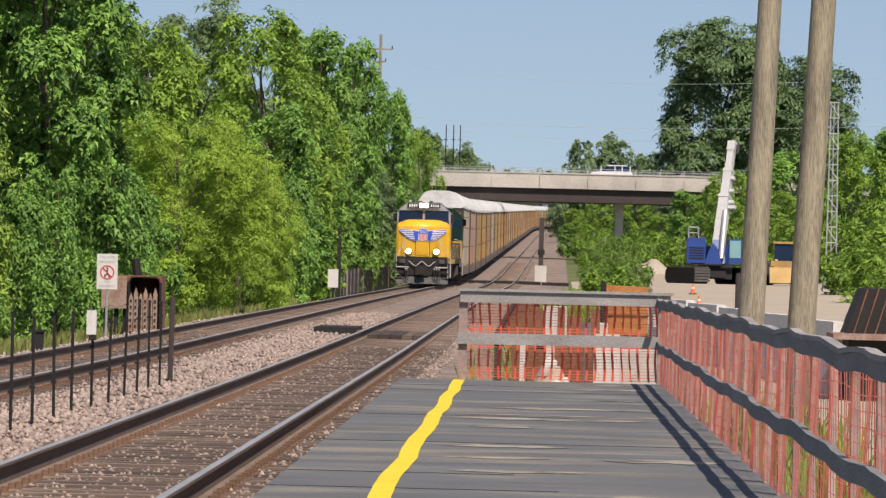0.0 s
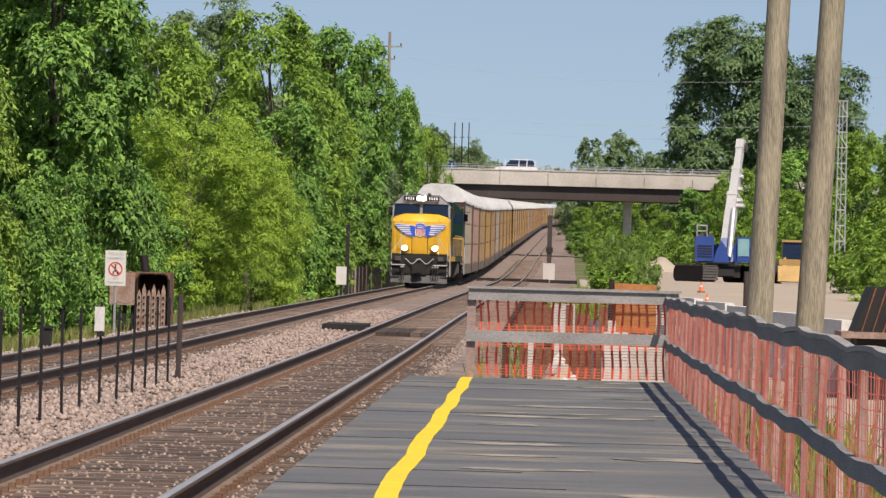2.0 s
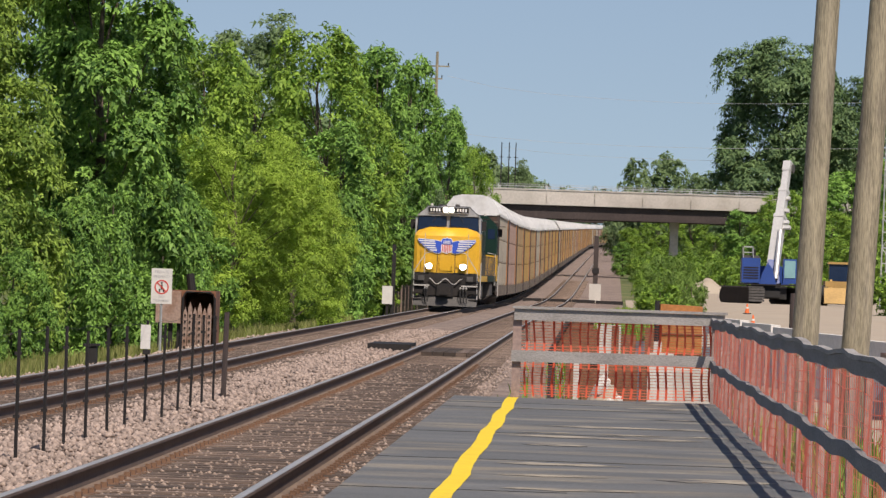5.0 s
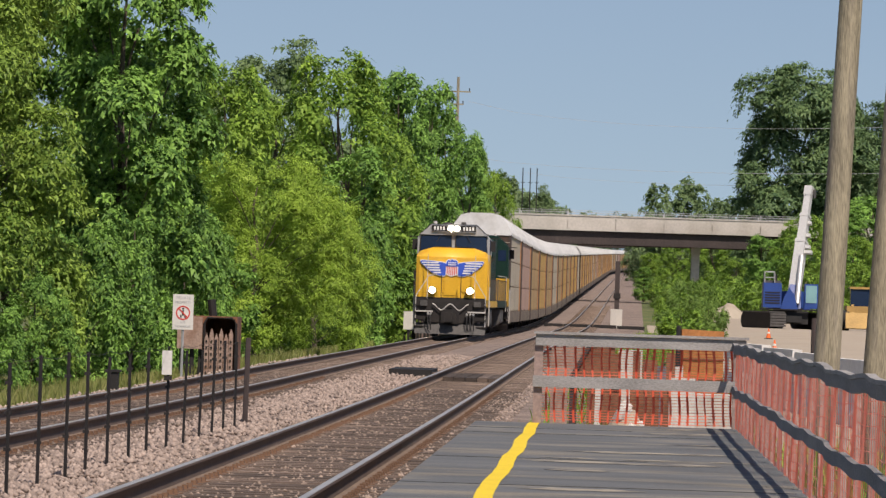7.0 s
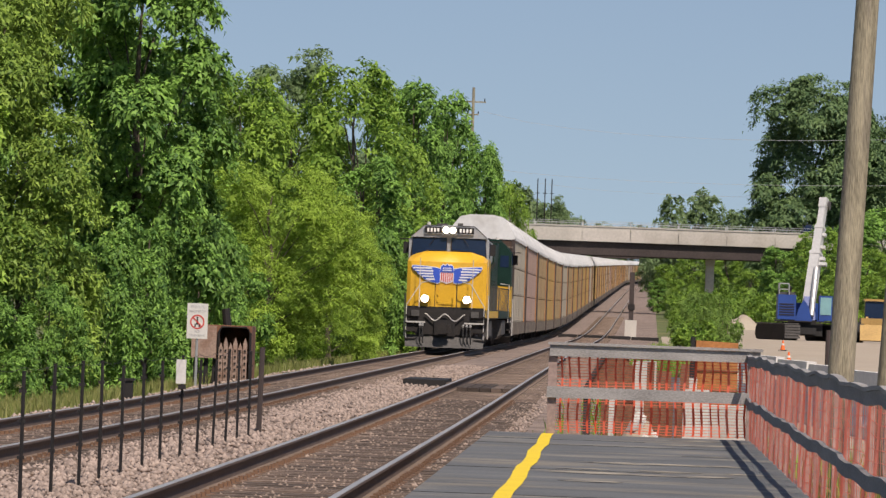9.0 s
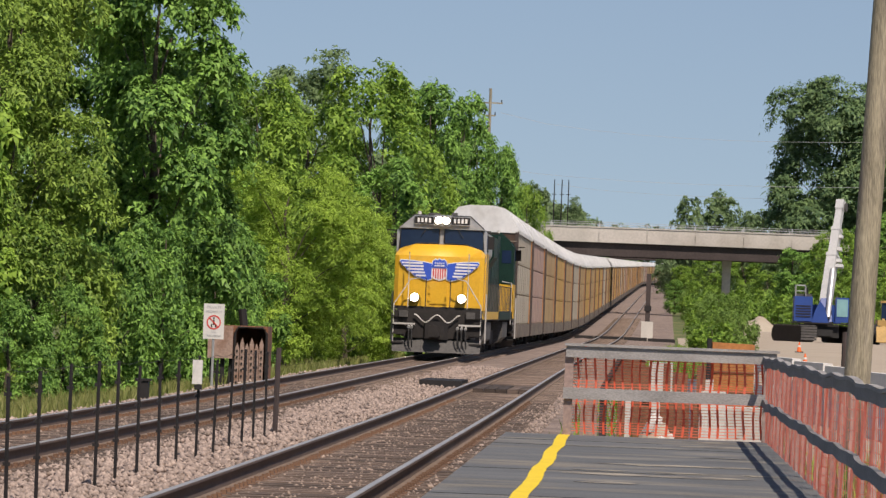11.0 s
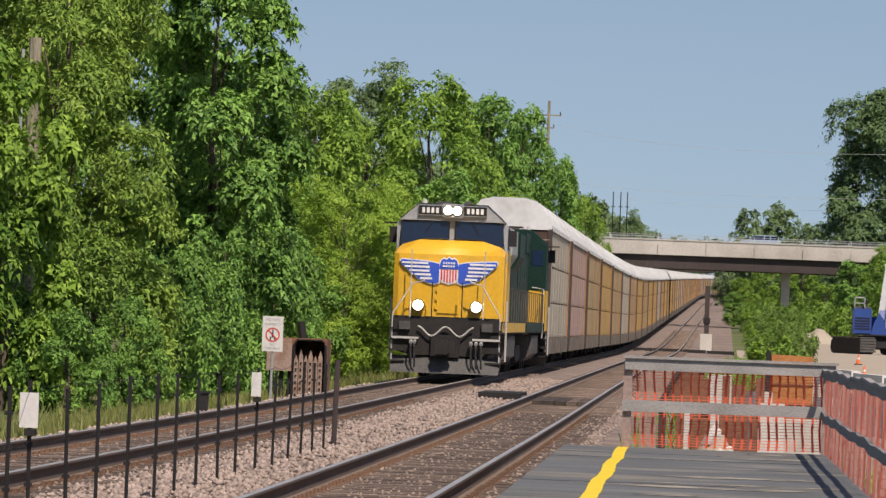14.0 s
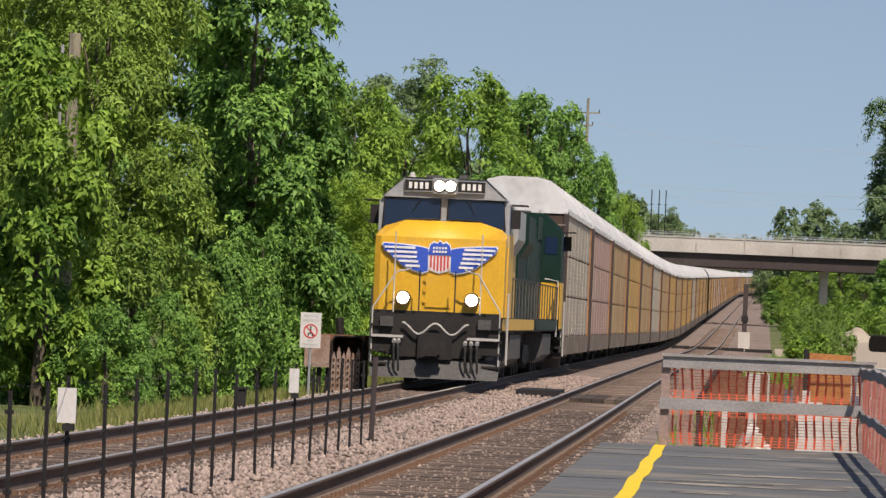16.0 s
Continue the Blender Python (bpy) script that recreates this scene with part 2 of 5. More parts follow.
    if label:
        ob["label"] = label
    return ob


def thing(name, m, label, category, group="", kind=""):
    ob = new(name)
    ob.matrix_basis = m
    return tagged(ob, label, category, group, kind)


def box(bm, x0, x1, y0, y1, z0, z1, m=None):
    v = [bm.verts.new((x, y, z)) for z in (z0, z1) for x, y in ((x0, y0), (x1, y0), (x1, y1), (x0, y1))]
    for f in ((3, 2, 1, 0), (4, 5, 6, 7), (0, 1, 5, 4), (1, 2, 6, 5), (2, 3, 7, 6), (3, 0, 4, 7)):
        bm.faces.new([v[i] for i in f])
    if m is not None:
        bmesh.ops.transform(bm, matrix=m, verts=v)
    return bm


def boxes(*bs):
    bm = bmesh.new()
    for b in bs:
        box(bm, *b)
    return bm


def prism(bm, pts, y0, y1, axis="y"):
    """Extrude a closed outline (pairs) between two stations of an axis."""
    def put(p, s):
        return (p[0], s, p[1]) if axis == "y" else (s, p[0], p[1]) if axis == "x" else (p[0], p[1], s)
    a = [bm.verts.new(put(p, y0)) for p in pts]
    b = [bm.verts.new(put(p, y1)) for p in pts]
    bm.faces.new(a[::-1])
    bm.faces.new(b)
    k = len(pts)
    for i in range(k):
        bm.faces.new((a[i], a[(i + 1) % k], b[(i + 1) % k], b[i]))
    return bm


def tube(bm, path, r, sides=6, r2=None):
    """A round bar along points; r2: radius at its end."""
    rings = []
    k = len(path)
    for i, p in enumerate(path):
        p = Vector(p)
        d = (Vector(path[min(i + 1, k - 1)]) - Vector(path[max(i - 1, 0)])).normalized()
        u = d.orthogonal().normalized()
        w = d.cross(u)
        rr = r if r2 is None else r + (r2 - r) * i / (k - 1)
        rings.append([bm.verts.new(p + rr * (math.cos(a) * u + math.sin(a) * w)) for a in [2 * math.pi * j / sides for j in range(sides)]])
    for a, b in zip(rings, rings[1:]):
        best = min(range(sides), key=lambda s: (a[0].co - b[s].co).length)
        for j in range(sides):
            bm.faces.new((a[j], a[(j + 1) % sides], b[(j + 1 + best) % sides], b[(j + best) % sides]))
    bm.faces.new(rings[0][::-1])
    bm.faces.new(rings[-1])
    return bm


def wheel(bm, x, y, z, r, w, sides=20):
    return tube(bm, [(x - w / 2, y, z), (x + w / 2, y, z)], r, sides)


def mesh_object(name, verts, faces, mat, parent=None, size=None):
    """One object from arrays of corners and of faces with equally many corners."""
    verts, faces = np.asarray(verts, np.float32), np.asarray(faces, np.int32)
    me = bpy.data.meshes.new(name)
    me.vertices.add(len(verts))
    me.vertices.foreach_set("co", verts.ravel())
    k = faces.shape[1]
    me.loops.add(faces.size)
    me.loops.foreach_set("vertex_index", faces.ravel())
    me.polygons.add(len(faces))
    me.polygons.foreach_set("loop_start", np.arange(0, faces.size, k, dtype=np.int32))
    me.update(calc_edges=True)
    me.validate()
    me.materials.append(mat)
    ob = new(name, me)
    ob.parent = parent
    return ob


# ---------- the line of the railway ----------
def rise(y):
    """Height of the rail heads along the line: level, a slight rise, then the grade under the bridges."""
    z = 0.0
    for y0, y1, g in ((70, 110, 0.0017), (330, 460, 0.0095)):
        z += g * (y - (y0 + y1) / 2) if y > y1 else g * (y - y0) ** 2 / (2 * (y1 - y0)) if y > y0 else 0
    return z if y < 2000 else rise(1999) + 0.002 * (y - 1999)


def bend(y):
    """Sideways drift of the line to the right: a long easy curve, a straight, then a tighter curve far away."""
    if y > 2000:
        return bend(2000) + 0.1 * (y - 2000)
    x = 0.0
    if y > 100:
        x += 1e-5 * (min(y, 310) - 100) ** 2 + 0.0042 * max(0, y - 310)
    return x + 7e-5 * max(0, y - 1300) ** 2


NEAR, FAR = -3.10, -7.16   # centre lines of the two tracks
GAUGE = 1.505              # between the centres of the rail heads


def smooth(a, b, v):
    t = min(1, max(0, (v - a) / (b - a)))
    return t * t * (3 - 2 * t)


def ground_z(x, y):
    """Height of the ground."""
    x = x - bend(y)
    base = rise(y)
    z = -0.30
    z += -0.35 * smooth(-9.2, -11, x) * 1.0 if x < -9.2 else 0
    if x < -9.2:
        z = -0.30 - 0.3 * smooth(0, 1, (-9.2 - x) / 2)
    right = smooth(-1.3, 1.5, x)
    pad = smooth(90, 300, y) * smooth(3, 7, x) * (1 - smooth(430, 480, y))
    z -= 0.35 * right * (1 - smooth(70, 100, y))
    z += 0.75 * pad
    return base + z


STATIONS = list(range(-60, 140, 4)) + list(range(140, 400, 10)) + list(range(400, 1000, 25)) + list(range(1000, 3600, 100))
COLUMNS = [-1500, -600, -250, -120, -60, -30, -20, -15, -12, -11, -10.4, -9.8, -9.2, -8, -6, -5, -4, -2, -1.4, -0.7, 0, 0.8, 1.5, 3, 5, 7, 10, 15, 22, 35, 60, 120, 250, 600, 1500]


def sheet(name, columns, stations, mat, lift=0.0):
    vs = [(x + bend(y), y, ground_z(x + bend(y), y) + lift) for y in stations for x in columns]
    k = len(columns)
    fs = [(j * k + i, j * k + i + 1, (j + 1) * k + i + 1, (j + 1) * k + i) for j in range(len(stations) - 1) for i in range(k - 1)]
    return mesh_object(name, vs, fs, mat)


def loft(name, outline, stations, mat, x0, parent=None, z0=0.0, closed=True):
    """Sweep an outline (x, z) along the line of the railway."""
    k = len(outline)
    vs = [(x0 + bend(y) + px, y, rise(y) + z0 + pz) for y in stations for px, pz in outline]
    n = k if closed else k - 1
    fs = [(j * k + i, j * k + (i + 1) % k, (j + 1) * k + (i + 1) % k, (j + 1) * k + i) for j in range(len(stations) - 1) for i in range(n)]
    return mesh_object(name, vs, fs, mat, parent)


# ---------- ground, track beds, tracks ----------
tagged(sheet("ground", COLUMNS, STATIONS, M_GRASS), "rough green and straw-coloured grass ground beside the line", "ground", kind="structure")
BED = [y for y in STATIONS if y <= 2000]
ballast_bed = loft("ballast_bed", [(-9.6, -0.5), (-8.7, -0.22), (-5.6, -0.215), (-5.0, -0.17), (-4.5, -0.215), (-1.7, -0.215), (1.4, -0.26), (2.1, -0.6)], BED, M_BALLAST, 0.0, closed=False)
tagged(ballast_bed, "pinkish crushed-stone ballast under both tracks", "ballast", kind="structure")
sand = sheet("sand_yard", [1.75, 2.4, 3.4, 5, 7, 10, 14, 18, 19.5], [y for y in STATIONS if 8 <= y <= 440], M_SAND, 0.03)
tagged(sand, "pale sandy construction yard beside the tracks", "yard", kind="structure")

RAIL = [(-0.075, -0.178), (0.075, -0.178), (0.075, -0.165), (0.012, -0.14), (0.012, -0.045), (0.036, -0.036), (0.036, -0.006),
        (-0.036, -0.006), (-0.036, -0.036), (-0.012, -0.045), (-0.012, -0.14), (-0.075, -0.165)]
RAIL_STATIONS = list(np.arange(-60, 140, 2.0)) + [y for y in STATIONS if 140 <= y <= 2000]


def track(name, centre, label):
    t = thing(name, Matrix(), label, "railway track", kind="structure")
    for side in (-1, 1):
        r = loft("rail", RAIL, RAIL_STATIONS, M_RAIL, centre + side * GAUGE / 2, t)
        head = loft("rail_head", [(-0.033, -0.0055), (0.033, -0.0055), (0.028, 0.0), (-0.028, 0.0)], RAIL_STATIONS, M_RAILTOP, centre + side * GAUGE / 2, r)
        head["label"] = "polished running surface"
        foot = loft("rail_foot", [(-0.08, -0.181), (0.08, -0.181), (0.08, -0.160), (0.03, -0.146), (-0.03, -0.146), (-0.08, -0.160)], RAIL_STATIONS, M_RAILFOOT, centre + side * GAUGE / 2, r)
        foot["label"] = "dusty tan rail foot"
    return t


track_near = track("track_near", NEAR, "timber-sleeper railway track beside the platform")
track_far = track("track_far", FAR, "timber-sleeper railway track that carries the train")

# ---------- platform ----------
PLAT_Z, PLAT_END, PLAT_L, PLAT_R = 0.20, 62.9, -1.55, 1.52
platform = thing("platform", Matrix(), "dark worn boarded platform with a yellow safety line", "platform", kind="structure")
part("deck", boxes((PLAT_L, PLAT_R, -8, PLAT_END, 0.06, PLAT_Z)), M_ASPHALT, platform, bevel=0.015)
part("skirt", boxes((PLAT_L + 0.12, PLAT_R - 0.1, -8, PLAT_END - 0.1, -0.7, 0.055)), M_GREYWOOD, platform)
bm = bmesh.new()
rng = random.Random(4)
xs = [(-0.86 + 0.012 * math.sin(y * 0.9) + rng.uniform(-0.006, 0.006), y) for y in np.arange(-8, PLAT_END - 0.02, 0.7)] + [(-0.855, PLAT_END - 0.02)]
prev = None
for x, y in xs:
    cur = (bm.verts.new((x - 0.066, y, PLAT_Z + 0.004)), bm.verts.new((x + 0.066, y, PLAT_Z + 0.004)))
    if prev:
        bm.faces.new((prev[0], prev[1], cur[1], cur[0]))
    prev = cur
part("safety_line", bm, M_YELLOWLINE, platform, "hand-painted yellow line")

# ---------- road bridges over the line ----------
def road_bridge(y, z_top, parapet, girder, depth, x0, x1, pier_xs, label, panel=5.4):
    b = thing("road_bridge", pose(0, y, 0), label, "bridge")
    part("deck", boxes((x0, x1, 0.25, depth - 0.25, z_top - parapet, z_top - parapet + min(1.12, parapet - 0.3))), M_CONCRETE, b)
    for k, (ya, yb) in enumerate(((0, 0.25), (depth - 0.25, depth))):
        n = int((x1 - x0) / panel)
        for i in range(n):
            part("parapet_panel", boxes((x0 + i * panel + 0.03, x0 + (i + 1) * panel - 0.03, ya, yb, z_top - parapet, z_top)), M_CONCRETE, b, bevel=0.03)
        part("coping", boxes((x0, x1, ya - 0.08, yb + 0.08, z_top, z_top + 0.12)), M_CONCRETE, b)
        rl = bmesh.new()
        for zz in (0.35, 0.62):
            box(rl, x0, x1, ya + 0.08, ya + 0.16, z_top + zz, z_top + zz + 0.04)
        part("railing", rl, M_STEEL, b)
        for i in range(n + 1):
            part("railing_post", boxes((x0 + i * panel - 0.05, x0 + i * panel + 0.05, ya + 0.06, ya + 0.18, z_top + 0.12, z_top + 0.66)), M_STEEL, b)
    for yy in (0.5, depth / 2, depth - 0.7):
        g = z_top - parapet
        lo = g - girder
        part("girder", prism(bmesh.new(), [(yy - 0.2, lo), (yy + 0.2, lo), (yy + 0.2, lo + 0.05), (yy + 0.02, lo + 0.05), (yy + 0.02, g - 0.05), (yy + 0.2, g - 0.05), (yy + 0.2, g), (yy - 0.2, g), (yy - 0.2, g - 0.05), (yy - 0.02, g - 0.05), (yy - 0.02, lo + 0.05), (yy - 0.2, lo + 0.05)], x0, x1, "x"), M_GIRDER, b)
    for px in pier_xs:
        for yy in (3.6, depth - 2.6):
            part("pier_column", boxes((px - 0.45, px + 0.45, yy - 0.45, yy + 0.45, ground_z(px, y) - 0.5, z_top - parapet - girder - 0.6)), M_CONCRETE, b, bevel=0.05)
        part("pier_cap", boxes((px - 0.5, px + 0.5, 2.4, depth - 1.4, z_top - parapet - girder - 0.6, z_top - parapet - girder)), M_CONCRETE, b, bevel=0.04)
    return b


road_bridge(608, 12.25, 1.62, 1.5, 10.5, -48.6, 48.6, (9.1, -17.0), "concrete road bridge on brown steel girders over the tracks")
road_bridge(1150, 17.3, 0.8, 1.1, 9, -40, 45, (-12, 16), "distant second road bridge over the tracks", panel=8.5)


# ---------- trees ----------
SIZE = {}   # crown radius and height of each kind as built


def unit(v):
    return v / np.linalg.norm(v, axis=1)[:, None]


def leafy_sprays(rg, at, facing, radius, leaves, size, slim, droop):
    """Corners and faces of leaves that fan out in many small tilted sprays."""
    c = np.repeat(at, leaves, axis=0)
    up = np.repeat(facing, leaves, axis=0)
    r = np.repeat(radius, leaves)[:, None]
    n = len(c)
    off = rg.normal(size=(n, 3)) * 0.48
    off -= up * np.sum(off * up, axis=1)[:, None] * 0.55
    reach = np.linalg.norm(off, axis=1)[:, None]
    p = c + off * r + np.array([0, 0, -droop]) * r * reach ** 2
    nrm = unit(up + off * 0.45 + rg.normal(size=(n, 3)) * 0.38)
    u = unit(off + rg.normal(size=(n, 3)) * 0.5)
    u = unit(u - nrm * np.sum(u * nrm, axis=1)[:, None])
    w = np.cross(nrm, u)
    s = size * (0.6 + 0.8 * rg.random(n))[:, None]
    tip = np.array([0, 0, -0.2]) * s
    v = np.stack([p - u * s * 0.5 + w * s * slim, p - u * s * 0.5 - w * s * slim, p + u * s * 0.7 + tip], axis=1).reshape(-1, 3)
    return v, np.arange(3 * n).reshape(-1, 3)


def build_tree(name, seed, height, spread, mat, label, lobes=24, sprays=26, leaves=30, leaf=0.12, spray=0.45, low=0.08,
               crown=0.45, slim=0.3, droop=0.5, bulk=0.30, category="tree", group="trees along the line"):
    """A tapered trunk with limbs; each limb ends in a lobe of the crown, and each lobe carries sprays of leaves.
    crown: where the crown is widest, as a share of the height."""
    rg = np.random.default_rng(seed)
    t = thing(name, Matrix(), label, category, group)
    bm = bmesh.new()
    trunk = [Vector((0, 0, -0.4 + (height * 0.84 + 0.4) * k / 7)) + Vector(rg.normal(0, 0.012 * height, 3) * (0 < k < 7)) for k in range(8)]
    tube(bm, trunk, 0.018 * height + 0.05, 8, 0.02)
    at, facing, radius = [], [], []
    for i in range(lobes):
        h = low + (0.90 - low) * ((i + rg.random()) / lobes)
        wide = math.sqrt(max(0.08, 1 - ((h - crown) / ((1.02 - crown) if h > crown else (crown + 0.12))) ** 2))
        big = spread * bulk * rg.uniform(0.75, 1.25) * (0.75 + 0.25 * wide)
        a = i * 2.4 + rg.normal(0, 0.4)
        r = max(0.1, spread * wide * rg.uniform(0.72, 1.08) - big * 0.75)
        if i % 5 == 4:
            r *= 0.4
        c = Vector((r * math.cos(a), r * math.sin(a), h * height))
        start = trunk[max(1, min(6, int(h * 6)))]
        if i % 2 == 0:
            tube(bm, [start, start.lerp(c, 0.55) + Vector((0, 0, 0.03 * height)), c], 0.004 * height, 5, 0.012)
        d = rg.normal(size=(sprays, 3)) + np.array([0.75 * math.cos(a), 0.75 * math.sin(a), 0.55])
        d = unit(d)
        dist = np.where(rg.random(sprays) < 0.26, rg.uniform(0.1, 0.6, sprays), rg.uniform(0.78, 1.22, sprays))
        at.append(np.array(c) + d * (big * dist)[:, None] * np.array([1, 1, 0.9]))
        facing.append(unit(d * 0.6 + np.array([0, 0, 0.75]) + rg.normal(size=(sprays, 3)) * 0.25))
        radius.append(spray * rg.uniform(0.7, 1.3, sprays))
    part("trunk", bm, M_BARK, t)
    v, f = leafy_sprays(rg, np.concatenate(at), np.concatenate(facing), np.concatenate(radius), leaves, leaf, slim, droop)
    mesh_object("crown", v, f, mat, t)
    SIZE[t] = (float(np.percentile(np.hypot(v[:, 0], v[:, 1]), 97)), float(np.percentile(v[:, 2], 99.7)))
    return t


ash = build_tree("tree", 11, 11, 3.4, M_LEAFWARM, "tall green ash with hanging pale seed clusters", 34, 44, 64, 0.105, 0.37, low=0.02, droop=0.45, crown=0.5, bulk=0.29)
maple = build_tree("tree", 12, 11, 2.7, M_LEAFDARK, "tall dark green maple beside the line", 28, 40, 64, 0.12, 0.33, low=0.02, slim=0.42, droop=0.3, crown=0.5, bulk=0.32)
sycamore = build_tree("tree", 24, 7, 1.6, M_LEAF, "slender broad-leaved green tree before the woods", 18, 30, 48, 0.115, 0.26, low=0.05, slim=0.45, droop=0.3, crown=0.5, bulk=0.36)
willow = build_tree("tree", 13, 6.8, 3.3, M_LEAFLIGHT, "rounded light green willow beside the line", 34, 50, 50, 0.1, 0.32, low=0.05, slim=0.2, droop=-0.15, crown=0.42, bulk=0.26)
elm = build_tree("tree", 14, 13, 4.0, M_LEAF, "tall green tree with an uneven crown in the belt of woods", 30, 26, 24, 0.215, 0.5, low=0.04, droop=0.2, bulk=0.28)
alder = build_tree("tree", 18, 14, 2.6, M_LEAFDARK, "narrow dark green tree in the belt of woods", 26, 26, 28, 0.205, 0.42, low=0.04, droop=0.2, crown=0.4, bulk=0.34)
poplar = build_tree("tree", 23, 16, 4.6, M_LEAFHAZE, "tall tree behind the woods, leaves greyed for haze", 28, 28, 30, 0.27, 0.6, low=0.1, droop=0.2)
thicket = build_tree("shrub", 20, 4.2, 2.0, M_LEAFDARK, "tall dark green thicket at the foot of the woods", 16, 26, 42, 0.11, 0.28, low=0.0, droop=0.3, category="shrub", group="thickets along the line")
bush = build_tree("shrub", 15, 3.4, 2.2, M_LEAF, "leafy green shrub at the edge of the woods", 14, 14, 15, 0.26, 0.38, low=0.02, category="shrub", group="shrubs along the line")
brush = build_tree("shrub", 19, 3.4, 2.2, M_LEAFSHRUB, "light green shrub beside the yard", 14, 14, 15, 0.26, 0.38, low=0.02, slim=0.2, category="shrub", group="shrubs along the line")
big = build_tree("tree", 16, 31, 9.5, M_LEAFHAZEDARK, "very tall broad dark green tree beyond the yard", 46, 40, 48, 0.42, 1.05, low=0.12, droop=0.2, crown=0.55, bulk=0.28)
woods = build_tree("tree", 17, 18, 7.5, M_LEAFHAZE, "distant green tree, haze in its leaf colour", 24, 18, 22, 0.7, 1.2, low=0.02, bulk=0.42, group="distant trees")
used = set()
rng = random.Random(6)


def put_tree(kind, x, y, radius, top):
    """Plant a tree by its crown's radius and the height of its top above the rails' datum."""
    spread, height = SIZE[kind]
    g = ground_z(x, y)
    s = radius / spread
    m = Matrix.LocRotScale((x, y, g), Euler((0, 0, rng.uniform(0, 6.28))), None)
    o = kind if kind not in used else copy_thing(kind, m)
    used.add(kind)
    o.matrix_basis = m @ Matrix.Diagonal((s, s, (top - g) / height, 1))
    return o


# the belt of woods along the far side
for kind, x, y, radius, top in (
        (ash, -14.5, 121, 3.0, 10.6), (ash, -18.0, 119, 2.8, 9.8), (ash, -18.6, 131, 3.6, 12.0), (maple, -12.7, 139, 2.5, 10.9), (maple, -16.3, 146, 2.9, 11.3),
        (elm, -20.5, 150, 4.0, 12.0), (willow, -12.0, 181, 3.3, 6.3), (willow, -11.0, 199, 2.4, 5.2), (alder, -16.0, 184, 2.9, 10.4),
        (elm, -18.5, 205, 3.6, 11.2), (elm, -16.2, 222, 3.2, 11.0), (elm, -13.2, 258, 3.9, 13.3), (alder, -11.6, 246, 2.2, 8.6), (elm, -16.8, 262, 3.4, 11.6), (elm, -12.0, 282, 2.4, 10.4),
        (poplar, -20.2, 322, 4.6, 16.9), (poplar, -24.0, 330, 4.4, 15.6), (alder, -11.4, 331, 2.3, 15.0), (alder, -13.8, 338, 3.2, 16.0), (elm, -15.8, 350, 3.6, 16.2),
        (alder, -12.0, 300, 1.9, 9.0), (alder, -11.0, 405, 2.3, 14.4), (alder, -13.4, 420, 3.2, 15.9), (poplar, -12.1, 380, 2.2, 9.0), (elm, -10.4, 470, 2.0, 13.4), (elm, -13.0, 480, 3.2, 16.0),
        (elm, -12.2, 530, 2.6, 14.0), (poplar, -10.6, 440, 1.8, 8.0), (sycamore, -14.4, 111, 1.5, 7.0), (sycamore, -17.3, 110, 1.5, 6.0), (poplar, -10.0, 700, 3.0, 17.5),
        (woods, -15.5, 660, 5.0, 18.0), (woods, -12.0, 740, 5.0, 17.5), (woods, -14.0, 830, 6.0, 19.0), (woods, -14.0, 930, 6.5, 21.0), (woods, -13.0, 1040, 6.5, 22.0)):
    put_tree(kind, x, y, radius, top)
for y in range(205, 420, 8):
    x, r = -12.0 + rng.uniform(-1.0, 0.5), rng.uniform(1.5, 2.5)
    put_tree(bush if rng.random() < 0.7 else brush, x, y + rng.uniform(-3, 3), r, ground_z(x, y) + r * rng.uniform(1.3, 1.9))
for x, y, r, top in ((-13.0, 111, 1.0, 1.6), (-14.6, 113, 1.7, 3.4), (-12.5, 117, 0.9, 1.9), (-12.2, 124, 1.3, 3.0), (-11.8, 133, 1.5, 3.6), (-11.4, 144, 1.4, 3.6), (-12.2, 152, 1.8, 4.2), (-12.2, 163, 1.5, 3.0), (-16.5, 107, 1.8, 3.6), (-10.9, 214, 1.5, 3.0), (-10.9, 228, 1.9, 5.2)):
    put_tree(thicket, x, y, r, top)
# the trees right of the line
for kind, x, y, radius, top in (
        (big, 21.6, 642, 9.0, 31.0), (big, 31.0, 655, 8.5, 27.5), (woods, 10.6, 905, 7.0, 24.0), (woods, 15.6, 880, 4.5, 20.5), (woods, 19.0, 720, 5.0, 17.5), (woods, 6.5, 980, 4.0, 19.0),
        (elm, 15.4, 442, 2.6, 10.0), (alder, 18.6, 448, 3.4, 10.6), (elm, 22.4, 392, 3.4, 11.8), (alder, 26.2, 400, 4.0, 12.4), (elm, 29.5, 430, 4.5, 13.5), (alder, 21.8, 462, 4.0, 12.0), (alder, 25.2, 470, 3.4, 13.6),
        (alder, 14.2, 525, 2.6, 9.4), (alder, 16.6, 505, 2.4, 9.8), (elm, 4.4, 668, 2.2, 9.0), (elm, 8.2, 690, 3.2, 10.6), (elm, 12.0, 672, 3.2, 11.6), (elm, 16.5, 665, 3.6, 12.6), (elm, 5.2, 575, 1.8, 6.4), (elm, 12.6, 565, 2.4, 7.6), (alder, 3.6, 640, 1.4, 7.0),
        (woods, 6, 1080, 4.5, 19.0), (woods, 14, 1110, 7.0, 22.0), (woods, 22, 1300, 7.0, 24.0), (elm, 17.2, 395, 2.6, 7.6), (elm, 19.2, 372, 2.4, 7.4)):
    put_tree(kind, x, y, radius, top)


def put_shrub(kind, x, y, r, tall):
    return put_tree(kind, x, y, r, ground_z(x, y) + tall)


